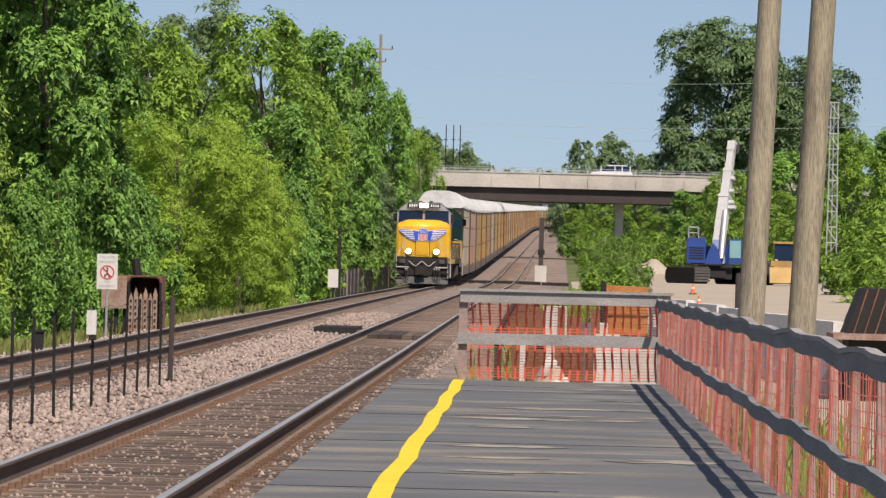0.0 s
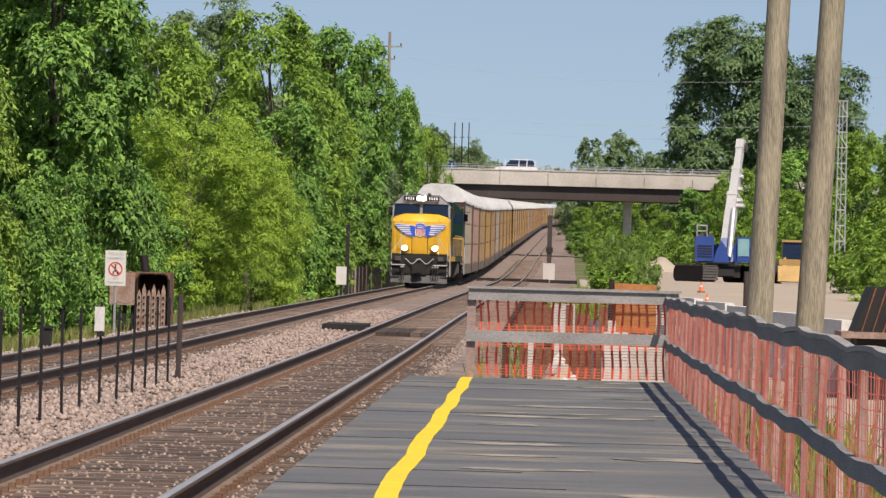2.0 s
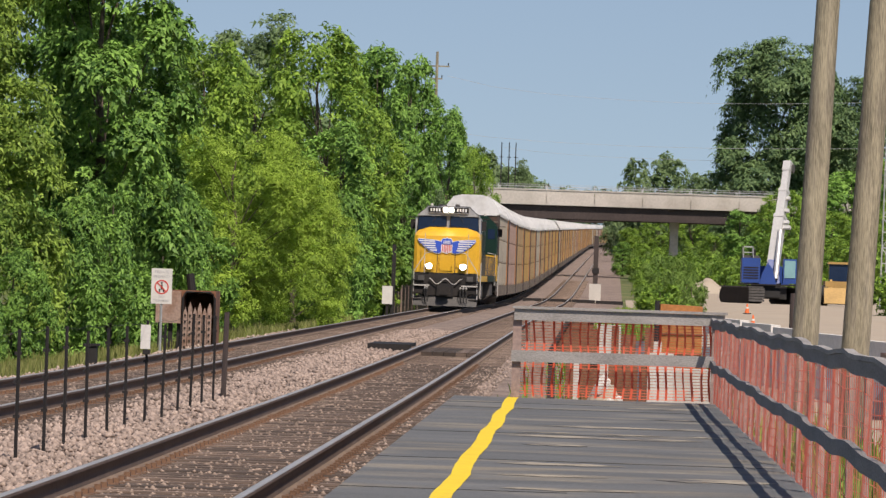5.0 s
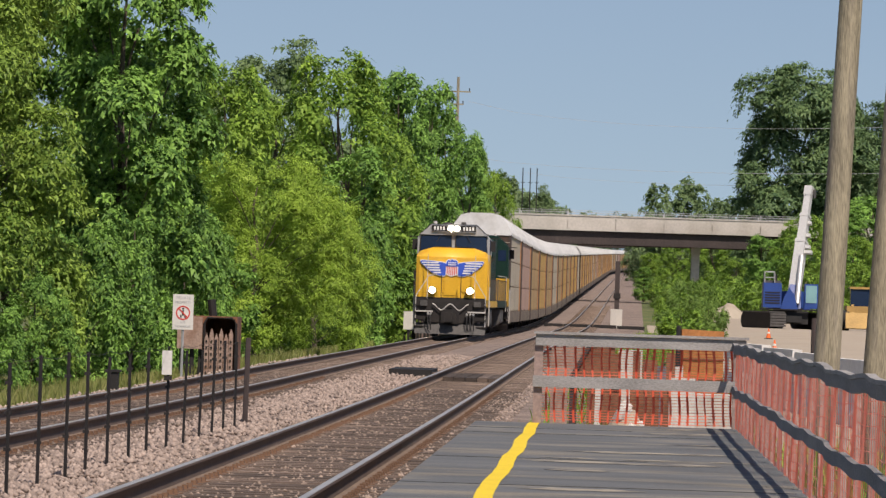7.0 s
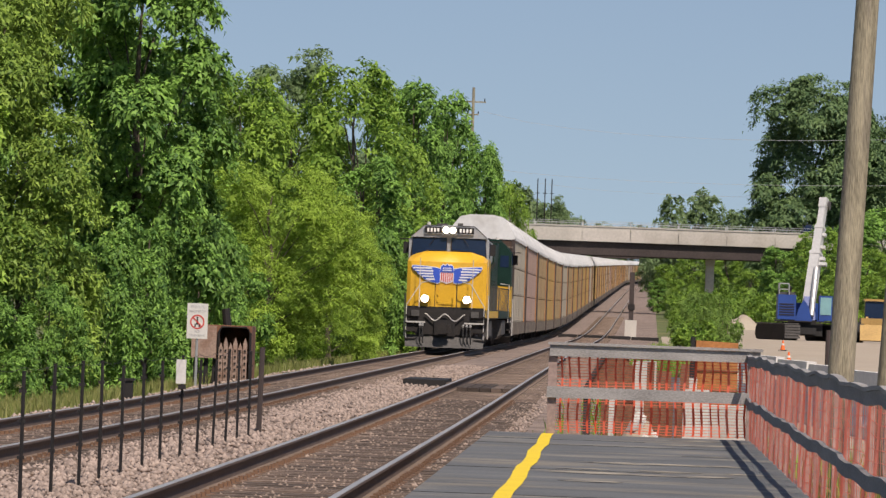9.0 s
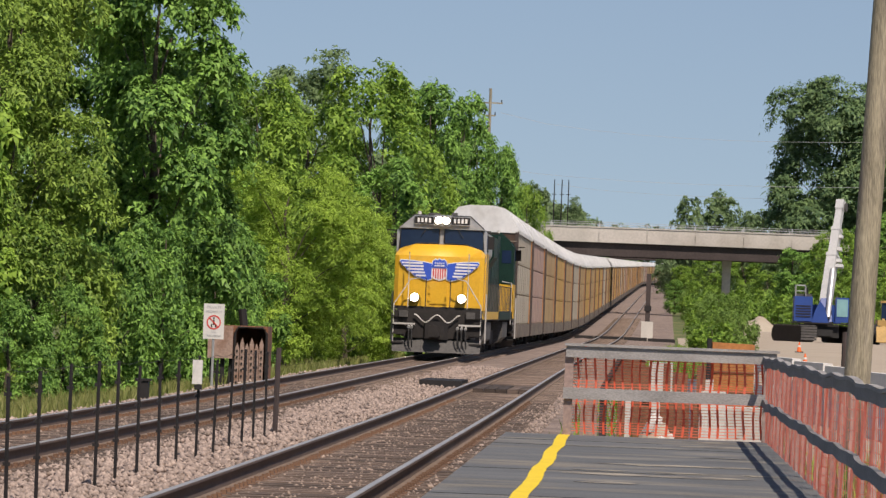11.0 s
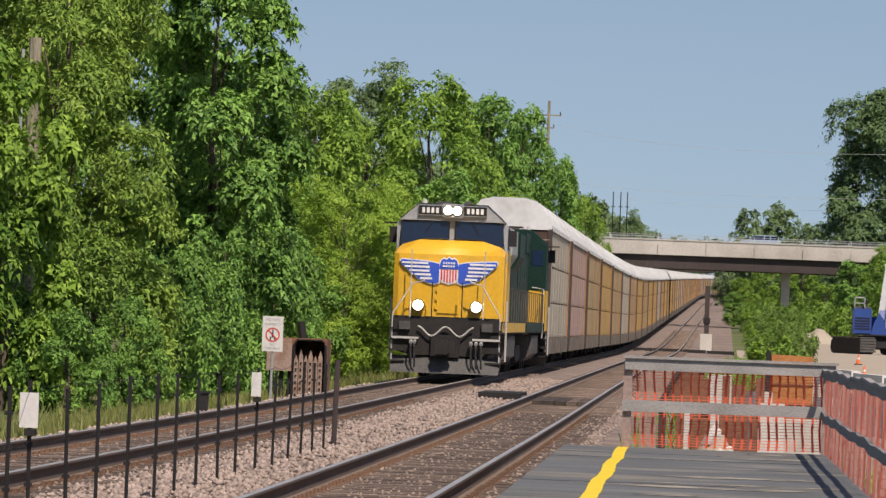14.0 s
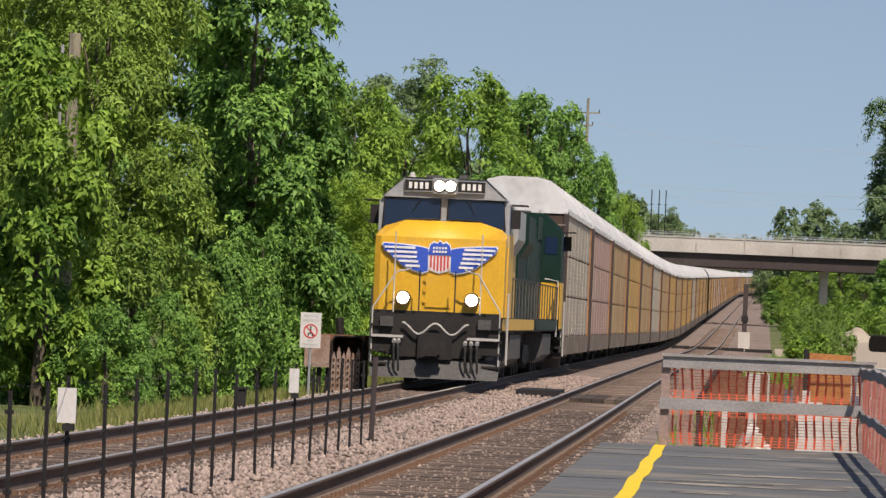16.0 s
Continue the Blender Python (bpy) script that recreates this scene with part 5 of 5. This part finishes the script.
B0, B1 = Vector((0.32, -0.3, 1.9)), Vector((1.12, 2.0, 8.3))
bd = B1 - B0
bturn = bd.to_track_quat("Z", "Y").to_matrix().to_4x4()
for k, (a, b, w) in enumerate(((0.0, 0.55, 0.30), (0.5, 0.8, 0.25), (0.76, 1.0, 0.20))):
    m = Matrix.Translation(B0 + bd * a) @ bturn
    part("boom_section", box(bmesh.new(), -w, w, -w * 1.2, w * 1.2, 0, bd.length * (b - a)), M_CRANEWHITE, crane, at=m, bevel=0.05)
    part("boom_collar", box(bmesh.new(), -w * 1.12, w * 1.12, -w * 1.3, w * 1.3, bd.length * (b - a) - 0.22, bd.length * (b - a) - 0.05), M_CRANEWHITE, crane, at=m)
m = Matrix.Translation(B1) @ bturn
part("boom_head", box(bmesh.new(), -0.24, 0.24, -0.35, 0.28, -0.15, 0.42), M_CRANEWHITE, crane, at=m, bevel=0.1)
part("sheave", tube(bmesh.new(), [(-0.32, -0.25, 0.1), (0.32, -0.25, 0.1)], 0.28, 16), M_PLOW, crane, at=m)
for f, s in ((0.42, -0.75), (0.47, -0.6), (0.58, -0.5), (0.7, -0.45)):
    part("boom_bracket_arm", box(bmesh.new(), s, -0.2, -0.12, 0.12, bd.length * f, bd.length * f + 0.2), M_CRANEWHITE, crane, at=Matrix.Translation(B0) @ bturn)
part("luffing_ram", tube(bmesh.new(), [(0.5, -1.3, 1.5), tuple(B0 + bd * 0.4 + Vector((0.1, -0.4, 0)))], 0.16, 10), M_STEEL, crane)

# ---------- wheel loader ----------
loader = thing("wheel_loader", pose(15.1, 331, ground_z(15.1, 331) + 0.03), "yellow wheel loader parked in the sandy yard", "loader")
part("body", boxes((-0.9, 0.9, -0.5, 3.0, 0.7, 1.5)), M_LOADER, loader, bevel=0.08)
part("cab", boxes((-0.65, 0.65, 0.3, 1.7, 1.5, 2.55)), M_GLASS, loader, bevel=0.06)
part("cab_roof", boxes((-0.72, 0.72, 0.2, 1.8, 2.55, 2.68)), M_LOADER, loader, bevel=0.03)
part("bucket", prism(bmesh.new(), [(-2.2, 0.15), (-1.1, 0.1), (-1.0, 0.9), (-1.3, 1.1)], -1.0, 1.0, "x"), M_LOADER, loader, bevel=0.03)
for s in (-1, 1):
    for yy in (-0.2, 2.4):
        wh = part("tyre", wheel(bmesh.new(), s * 0.95, yy, 0.62, 0.62, 0.45), M_BLACK, loader)
        part("rim", wheel(bmesh.new(), s * 0.97, yy, 0.62, 0.32, 0.47), M_LOADER, wh)
    part("lift_arm", prism(bmesh.new(), [(-1.2, 0.5), (0.3, 1.3), (0.3, 1.6), (-1.2, 0.75)], s * 0.45, s * 0.6, "x"), M_LOADER, loader)

# ---------- yard clutter behind the platform's end ----------
def item(name, label, category, x, y, build, group=""):
    o = thing(name, pose(x, y, ground_z(x, y)), label, category, group)
    build(o, ground_z(x, y))
    return o


def rust_pipe(o, g):
    bm = prism(bmesh.new(), [(-0.33, -0.2), (-0.33, 1.28 - g), (0.33, 1.26 - g), (0.33, -0.2)], 0, 1.6)
    part("shell", bm, M_ORANGERUST, o, bevel=0.1)
    part("open_end", boxes((-0.40, -0.345, -0.1, 1.6, -0.2, 1.33 - g)), M_IRON, o, bevel=0.03)
    for z in (0.2, 0.5, 0.8):
        part("band", boxes((-0.345, 0.345, -0.015, 0.0, z - g, z + 0.03 - g)), M_RUST, o)


item("rust_casing", "orange-brown rusted steel casing standing behind the barrier", "steel casing", 1.42, 85, rust_pipe)
item("steel_plate", "pale rusty steel plate leaning behind the barrier", "steel plate", -0.6, 76,
     lambda o, g: (part("plate", prism(bmesh.new(), [(-0.24, -0.2), (-0.24, 1.0 - g), (0.25, 1.0 - g), (0.0, 0.5 - g), (0.0, -0.2)], 0, 0.05), M_RUSTPALE, o, bevel=0.01),
                   part("stiffener", prism(bmesh.new(), [(0.0, 0.5 - g), (0.25, 1.0 - g), (0.32, 1.0 - g), (0.07, 0.45 - g)], -0.04, 0.04), M_IRON, o)))
item("steel_box", "brown rusted steel box behind the barrier", "steel box", -0.15, 82,
     lambda o, g: (part("case", boxes((-0.2, 0.2, 0, 0.6, -0.2, 0.97 - g)), M_RUST, o, bevel=0.02), part("lid", boxes((-0.22, 0.22, -0.02, 0.62, 0.97 - g, 1.01 - g)), M_RUSTPALE, o)))
item("timber_stake", "pale upright timber stake", "stake", -0.18, 78, lambda o, g: part("stake", boxes((-0.04, 0.04, 0, 0.08, -0.3, 0.82 - g)), M_CONCLIGHT, o, bevel=0.01))
for x, y, w, zt, zb, label in ((0.30, 86, 0.19, 0.92, 0.6, "white broken concrete block"), (0.83, 80, 0.23, 0.74, 0.4, "pale grey concrete block")):
    item("concrete_block", label + " in the yard", "concrete block", x, y,
         lambda o, g, w=w, zt=zt: (part("block", boxes((-w, w, 0, 0.5, -0.2, zt - g)), M_CONCLIGHT, o, bevel=0.04), part("lifting_loop", tube(bmesh.new(), [(-0.06, 0.25, zt - g), (0, 0.25, zt - g + 0.08), (0.06, 0.25, zt - g)], 0.012, 5), M_IRON, o)), "concrete blocks")
item("concrete_slab", "light grey concrete slab on edge behind the barrier", "slab", 0.95, 72, lambda o, g: part("slab", boxes((-0.17, 0.17, 0, 0.2, -0.2, 0.66 - g)), M_CONCLIGHT, o, bevel=0.02))
item("concrete_slab", "wide grey concrete slab lying behind the barrier", "slab", 1.52, 74, lambda o, g: part("slab", boxes((-0.38, 0.38, 0, 1.5, -0.2, 0.42 - g)), M_CONCRETE, o, bevel=0.03))
item("sheet_pile", "dark red rusted sheet pile behind the barrier", "sheet pile", 0.5, 70,
     lambda o, g: [part("web", boxes((-0.25 + 0.1 * k, -0.17 + 0.1 * k, 0.03 * (k % 2), 0.03 * (k % 2) + 0.03, -0.2, 0.52 - g)), M_RUST, o) for k in range(5)])
item("white_gate", "white painted board barrier in the yard", "barrier", 1.88, 80,
     lambda o, g: [part("board", boxes((-0.22, 0.22, 0, 0.03, z - g, z + 0.14 - g)), M_WHITE, o, bevel=0.01) for z in (0.55, 0.88)] + [part("leg", boxes((x - 0.03, x + 0.03, 0.03, 0.08, -0.3, 1.04 - g)), M_WHITE, o) for x in (-0.18, 0.18)])


def formwork(o, g):
    """Rusted steel forms: a slanted plate, beams and uprights."""
    part("slant_plate", prism(bmesh.new(), [(-0.54, 0.55 - g), (-0.27, 1.08 - g), (-0.02, 1.08 - g), (-0.16, 0.55 - g)], 0, 0.06), M_RUST, o, bevel=0.01)
    part("edge_beam", prism(bmesh.new(), [(-0.60, 0.55 - g), (-0.30, 1.10 - g), (-0.24, 1.10 - g), (-0.54, 0.55 - g)], -0.06, 0.0), M_GIRDER, o)
    part("base_beam", boxes((-0.62, 0.95, -0.05, 0.1, 0.50 - g, 0.58 - g)), M_RUST, o, bevel=0.01)
    for x, w, top in ((0.06, 0.07, 0.95), (0.34, 0.05, 1.0), (0.52, 0.10, 0.88), (0.80, 0.06, 0.98)):
        part("upright", boxes((x - w, x + w, 0.0, 0.08, -0.2, top - g)), M_RUST, o, bevel=0.01)
    for x in (-0.5, 0.9):
        part("leg", boxes((x - 0.05, x + 0.05, 0.0, 0.1, -0.2, 0.5 - g)), M_GIRDER, o)


item("steel_formwork", "dark red rusted steel formwork stacked behind the barrier", "formwork", 0.0, 73, formwork)


def rubble(o, g):
    rg = random.Random(3)
    for k in range(26):
        bm = bmesh.new()
        bmesh.ops.create_icosphere(bm, subdivisions=1, radius=rg.uniform(0.06, 0.14))
        for v in bm.verts:
            v.co *= rg.uniform(0.75, 1.2)
        r = rg.uniform(0, 0.4)
        a = rg.uniform(0, 6.28)
        bmesh.ops.translate(bm, verts=bm.verts[:], vec=(r * math.cos(a), r * math.sin(a), 0.05 + max(0, 0.85 - g * 0 - 1.7 * r) * rg.uniform(0.6, 1)))
        part("rock", bm, M_CONCLIGHT, o)
    bm = bmesh.new()
    bmesh.ops.create_cone(bm, segments=14, radius1=0.55, radius2=0.12, depth=0.85, cap_ends=True)
    bmesh.ops.translate(bm, verts=bm.verts[:], vec=(0, 0, 0.36))
    part("core", bm, M_SAND, o)


item("rubble_heap", "heap of white broken rocks behind the barrier", "rubble", 0.2, 68, rubble)

for k in range(5):
    t0 = k / 6
    x, y = 2.9 + 2.6 * t0, 112 - 34 * t0
    bar = thing("concrete_barrier", Matrix.Translation((x, y, ground_z(x, y))) @ Euler((0, 0, math.atan2(-2.6, -34) + math.pi / 2 + 1.57)).to_matrix().to_4x4(), "pale concrete road barrier at the yard's edge", "barrier", "concrete road barriers")
    top = 0.95 - 0.25 * t0 - ground_z(x, y)
    part("segment", prism(bmesh.new(), [(-0.3, -0.2), (-0.3, 0.2), (-0.12, 0.5), (-0.09, top), (0.09, top), (0.12, 0.5), (0.3, 0.2), (0.3, -0.2)], -2.7, 2.7), M_BARRIER, bar, bevel=0.02)

for x, y in ((4.8, 200), (5.98, 200), (6.9, 240)):
    g = ground_z(x, y) + 0.03
    cone = thing("traffic_cone", pose(x, y, g), "orange traffic cone in the sandy yard", "traffic cone", "traffic cones")
    part("base", boxes((-0.18, 0.18, -0.18, 0.18, 0, 0.04)), M_BLACK, cone)
    part("body", tube(bmesh.new(), [(0, 0, 0.04), (0, 0, 0.46)], 0.11, 12, 0.025), M_CONE, cone)
    part("collar", tube(bmesh.new(), [(0, 0, 0.24), (0, 0, 0.32)], 0.074, 12, 0.06), M_WHITE, cone)
post = thing("short_post", pose(6.68, 180, ground_z(6.68, 180)), "short dark timber post in the yard", "post")
part("post", tube(bmesh.new(), [(0, 0, -0.3), (0, 0, 1.4)], 0.1, 8), M_GIRDER, post)

skip = thing("ribbed_skip", pose(5.6, 85, ground_z(5.6, 85)), "dark ribbed steel skip with a rusty base lip", "skip")
g = ground_z(5.6, 85)
part("hull", prism(bmesh.new(), [(-0.75, 0.62 - g), (-0.48, 1.33 - g), (1.6, 1.33 - g), (1.9, 0.62 - g)], 0, 1.8), M_IRON, skip, bevel=0.02)
for k in range(14):
    x = -0.62 + k * 0.17
    part("rib", prism(bmesh.new(), [(x - 0.02, 0.62 - g), (x + 0.19, 1.32 - g), (x + 0.21, 1.32 - g), (x + 0.0, 0.62 - g)], -0.05, 0.0), M_RUST, skip)
part("base_lip", boxes((-0.95, 2.0, -0.15, 1.9, 0.52 - g, 0.62 - g)), M_RUSTPALE, skip, bevel=0.02)
part("support", boxes((-0.7, 1.7, 0.1, 1.6, -0.2, 0.52 - g)), M_IRON, skip)

mound_bm = bmesh.new()
bmesh.ops.create_grid(mound_bm, x_segments=24, y_segments=24, size=1)
for v in mound_bm.verts:
    r = math.hypot(v.co.x, v.co.y)
    h = max(0, 1 - r) ** 0.8 * (1 + 0.25 * noise.noise(v.co * 2.5))
    v.co = Vector((v.co.x * 2.6, v.co.y * 4, 1.5 * h - 0.3))
mound = part("sand_mound", mound_bm, M_SAND, None, smooth=True, at=pose(9.2, 440, ground_z(9.2, 440)))
tagged(mound, "heap of pale sand among the shrubs", "sand heap")

# ---------- road and cars on the bridge ----------
for s in (-1, 1):
    bank = part("road_embankment", prism(bmesh.new(), [(596, 0), (607, 10.6), (620, 10.6), (631, 0)], min(s * 48.7, s * 420), max(s * 48.7, s * 420), "x"), M_GRASS, None)
    tagged(bank, "grassy embankment that carries the road", "embankment", kind="structure")
ROAD_Z = 11.76


def car(paint, label, long=4.7, high=1.68, van=False):
    """Built along x, its nose towards -x."""
    t = thing("car", Matrix(), label, "car", "cars on the bridge")
    L, H = long, high
    body = [(-L / 2, 0.35), (-L / 2, 0.72), (-L / 2 + 0.15, 0.85), (-L / 2 + 1.1, 0.98), (L / 2 - 0.1, 1.0), (L / 2, 0.8), (L / 2, 0.35)]
    part("body", prism(bmesh.new(), body, -0.9, 0.9), paint, t, bevel=0.06)
    glass = [(-L / 2 + 1.05, 0.97), (-L / 2 + 1.75, H - 0.1), (L / 2 - 0.55, H - 0.1), (L / 2 - 0.15, 0.97)]
    part("window_band", prism(bmesh.new(), glass, -0.82, 0.82), M_GLASS, t, bevel=0.03)
    roof = [(-L / 2 + 1.7, H - 0.12), (-L / 2 + 1.85, H), (L / 2 - 0.7, H), (L / 2 - 0.5, H - 0.12)]
    part("roof", prism(bmesh.new(), roof, -0.8, 0.8), paint, t, bevel=0.03)
    for x in (-L / 2 + 1.15, -L / 2 + 2.7, L / 2 - 1.2, L / 2 - 0.3):
        part("pillar", prism(bmesh.new(), [(x - 0.06, 0.96), (x - 0.02, H - 0.1), (x + 0.06, H - 0.1), (x + 0.06, 0.96)], -0.84, 0.84), paint, t)
    for x in (-L / 2 + 0.85, L / 2 - 0.9):
        for s in (-0.82, 0.82):
            w = part("wheel", tube(bmesh.new(), [(x, s - 0.1, 0.33), (x, s + 0.1, 0.33)], 0.33, 16), M_BLACK, t)
            part("hub", tube(bmesh.new(), [(x, s - 0.11, 0.33), (x, s + 0.11, 0.33)], 0.18, 10), M_STEEL, w)
    return t


CARS = [  # car, lane, where it is at a time, metres a second, heading turned
    (car(M_CARWHITE, "white estate car driving over the bridge"), 2.6, 8.1, 0.0, -17.7),
    (car(M_CARBLUE, "blue-grey saloon car driving over the bridge", 4.6, 1.5), 2.6, 8.6, 0.8, -17.6),
    (car(M_CARWHITE, "white sport utility car driving over the bridge", 4.8, 1.8), 2.6, 15.1, 1.0, -18.7),
    (car(plain("dark car paint", (0.03, 0.03, 0.045), 0.25), "dark sport utility car driving over the bridge", 4.8, 1.75), 7.4, -0.1, 7.8, 18.1),
    (car(plain("silver blue car paint", (0.35, 0.42, 0.5), 0.25), "silver-blue saloon car driving over the bridge", 4.6, 1.5), 2.6, 14.2, 13.6, -20.3)]


# ---------- grass and weeds ----------
def blades(name, spots, size, mat, label, seed):
    rg = np.random.default_rng(seed)
    p = np.array(spots)
    n = len(p)
    a = rg.random(n) * 6.28
    u = np.stack([np.cos(a), np.sin(a), np.zeros(n)], 1)
    h = size * (0.5 + rg.random(n))[:, None]
    tip = np.stack([rg.normal(0, 0.3, n), rg.normal(0, 0.3, n), np.ones(n)], 1) * h
    w = 0.05 * h
    v = np.stack([p - u * w, p + u * w, p + tip * 0.6 + u * w * 0.8, p + tip], 1).reshape(-1, 3)
    ob = mesh_object(name, v, np.arange(4 * n).reshape(-1, 4), mat)
    return tagged(ob, label, "grass", kind="stuff")


rng = random.Random(21)
spots = []
for i in range(17000):
    y = rng.uniform(85, 240)
    x = -9.9 - abs(rng.gauss(0, 1.6))
    spots.append((x, y, ground_z(x, y) - 0.02))
blades("long_grass", spots, 0.24, M_REED, "long straw-green grass beside the far track", 1)
spots = []
for i in range(9000):
    y = rng.uniform(64, 330)
    x = rng.uniform(-1.1, 2.5) + 0.012 * max(0, y - 110)
    spots.append((x, y, ground_z(x, y) - 0.02))
for i in range(900):
    y = rng.uniform(63.3, 69)
    x = rng.uniform(-1.0, -0.1)
    spots.append((x, y, ground_z(x, y) - 0.02))
blades("weeds", spots, 0.32, M_LEAF, "green weeds beyond the platform", 2)
spots = []
for i in range(1500):
    y = rng.uniform(20, 64)
    x = rng.uniform(1.7, 3.2)
    spots.append((x, y, ground_z(x, y) - 0.02))
blades("weeds", spots, 0.6, M_LEAF, "green weeds beside the platform", 3)

# ---------- ballast stones ----------
def stones(name, count, pick, size, mat, label, seed):
    """Loose angular stones as one mass."""
    rg = np.random.default_rng(seed)
    c = np.array([pick(rg) for _ in range(count)])
    octa = np.array([(1, 0, 0), (0, 1, 0), (-1, 0, 0), (0, -1, 0), (0, 0, 1), (0, 0, -1)], float)
    tri = np.array([(0, 1, 4), (1, 2, 4), (2, 3, 4), (3, 0, 4), (1, 0, 5), (2, 1, 5), (3, 2, 5), (0, 3, 5)])
    r = size * (0.55 + 0.9 * rg.random((count, 1, 1)))
    v = octa[None] * r * (0.6 + 0.7 * rg.random((count, 6, 1))) * np.array([1, 1, 0.75]) + rg.normal(0, 0.12, (count, 6, 3)) * r
    a = rg.random(count) * 6.28
    ca, sa = np.cos(a)[:, None], np.sin(a)[:, None]
    v = np.stack([v[:, :, 0] * ca - v[:, :, 1] * sa, v[:, :, 0] * sa + v[:, :, 1] * ca, v[:, :, 2]], 2) + c[:, None, :]
    f = (tri[None] + 6 * np.arange(count)[:, None, None]).reshape(-1, 3)
    return tagged(mesh_object(name, v.reshape(-1, 3), f, mat), label, "ballast stones", kind="stuff")


def spread(x0, x1, y0, y1, z, power=1.6):
    def pick(rg):
        y = y0 + (y1 - y0) * rg.random() ** power
        x = x0 + (x1 - x0) * rg.random()
        zz = z + rg.uniform(-0.015, 0.02)
        if -5.6 < x < -4.5:
            zz += 0.045 * (1 - abs(x + 5.05) / 0.55)
        return (x, y, rise(y) + zz)
    return pick


def between(centre, y0, y1):
    """Stones in the gaps between the sleepers, a few of them on top."""
    def pick(rg):
        y = y0 + (y1 - y0) * rg.random() ** 1.5
        if rg.random() < 0.9:
            base = 30.0 if centre == NEAR else 40.0
            y = base + (math.floor((y - base) / 0.53) + 0.5) * 0.53 + rg.normal(0, 0.06)
        return (centre + rg.uniform(-1.45, 1.45), y, rise(y) - 0.197 + rg.uniform(-0.018, 0.018))
    return pick


stones("ballast_stones", 19000, spread(-6.05, -4.2, 32, 175, -0.205, 2.1), 0.04, M_STONE, "loose pinkish ballast stones between the tracks", 1)
stones("ballast_stones", 5000, spread(-2.15, -1.5, 34, 150, -0.22), 0.036, M_STONE, "loose pinkish ballast stones beside the platform", 2)
stones("ballast_stones", 8000, between(NEAR, 32, 110), 0.022, M_STONE_D, "brown dusty ballast between the rails", 3)
stones("ballast_stones", 4500, between(FAR, 44, 150), 0.034, M_STONE_D, "brown dusty ballast under the far track", 4)
stones("ballast_stones", 4000, spread(-9.3, -8.0, 60, 170, -0.25), 0.036, M_STONE, "loose pinkish ballast beside the far track", 5)

# ---------- sleepers and fastenings ----------
PITCH = 0.53
tie_bm = boxes((-1.3, 1.3, -0.115, 0.115, -0.36, -0.176))
bmesh.ops.bevel(tie_bm, geom=[e for e in tie_bm.edges if abs(e.verts[0].co.y - e.verts[1].co.y) < 1e-4 and e.verts[0].co.z > -0.2 and e.verts[1].co.z > -0.2], offset=0.015, segments=1, affect="EDGES")
tie_mesh = bpy.data.meshes.new("tie")
tie_bm.to_mesh(tie_mesh)
tie_mesh.materials.append(M_TIE)
plate_bm = bmesh.new()
for s in (-1, 1):
    box(plate_bm, s * GAUGE / 2 - 0.18, s * GAUGE / 2 + 0.18, -0.09, 0.09, -0.185, -0.170)
    for q in (-1, 1):
        box(plate_bm, s * GAUGE / 2 + q * 0.11 - 0.025, s * GAUGE / 2 + q * 0.11 + 0.025, -0.05, 0.05, -0.17, -0.135)
plate_mesh = bpy.data.meshes.new("tie_plate")
plate_bm.to_mesh(plate_mesh)
plate_mesh.materials.append(M_RUSTRAIL)
rng = random.Random(31)
for tr, centre, y0 in ((track_near, NEAR, 30.0), (track_far, FAR, 40.0)):
    for k in range(150):
        y = y0 + k * PITCH
        t = new("tie", tie_mesh)
        t.parent = tr
        t.matrix_basis = pose(centre + rng.uniform(-0.04, 0.04), y, rise(y) + rng.uniform(-0.012, 0.004), 0, 0, rng.uniform(-1.2, 1.2))
        p = new("tie_plate", plate_mesh)
        p.parent = t
        p.matrix_basis = Matrix.Translation((centre - t.matrix_basis.translation.x, 0, 0))
    V, F = [], []
    for k in list(range(-100, 0)) + list(range(150, 1000)):
        y = y0 + k * PITCH
        z = rise(y)
        b = len(V)
        V += [(centre + bend(y) + x, y + yy, z + zz) for zz in (-0.3, -0.178) for x, yy in ((-1.3, -0.11), (1.3, -0.11), (1.3, 0.11), (-1.3, 0.11))]
        F += [(b + 4, b + 5, b + 6, b + 7), (b, b + 1, b + 5, b + 4), (b + 1, b + 2, b + 6, b + 5), (b + 2, b + 3, b + 7, b + 6), (b + 3, b, b + 4, b + 7)]
    far = mesh_object("distant_ties", V, F, M_TIE, tr)
    far["kind"] = "stuff"


# ---------- what moves ----------
def on_line(y, length):
    """The pose of a vehicle whose front stands at y on the far track."""
    a = Vector((FAR + bend(y), y, rise(y)))
    b = Vector((FAR + bend(y + length), y + length, rise(y + length)))
    d = b - a
    return Matrix.Translation(a) @ Euler((math.atan2(d.z, d.y), 0, -math.atan2(d.x, d.y))).to_matrix().to_4x4()


def motions():
    for vehicle, behind in TRAIN:
        rows = []
        for t in (0, 2, 4, 6, 8, 10, 12, 14, 16):
            m = on_line(START - SPEED * t + behind, 21 if behind < 40 else 27)
            rows.append((t, m @ pose(0, 21.9, 0, 0, 0, 180) if behind == 21.6 else m))   # the second one runs long hood first
        walk(vehicle, rows)
    for vehicle, lane, x, t0, speed in CARS:
        turn = Euler((0, 0, math.pi if speed > 0 else 0)).to_matrix().to_4x4()
        walk(vehicle, [(t, Matrix.Translation((x + speed * (t - t0), 608 + lane, ROAD_Z)) @ turn) for t in (0, 4, 8, 12, 16)])


motions()
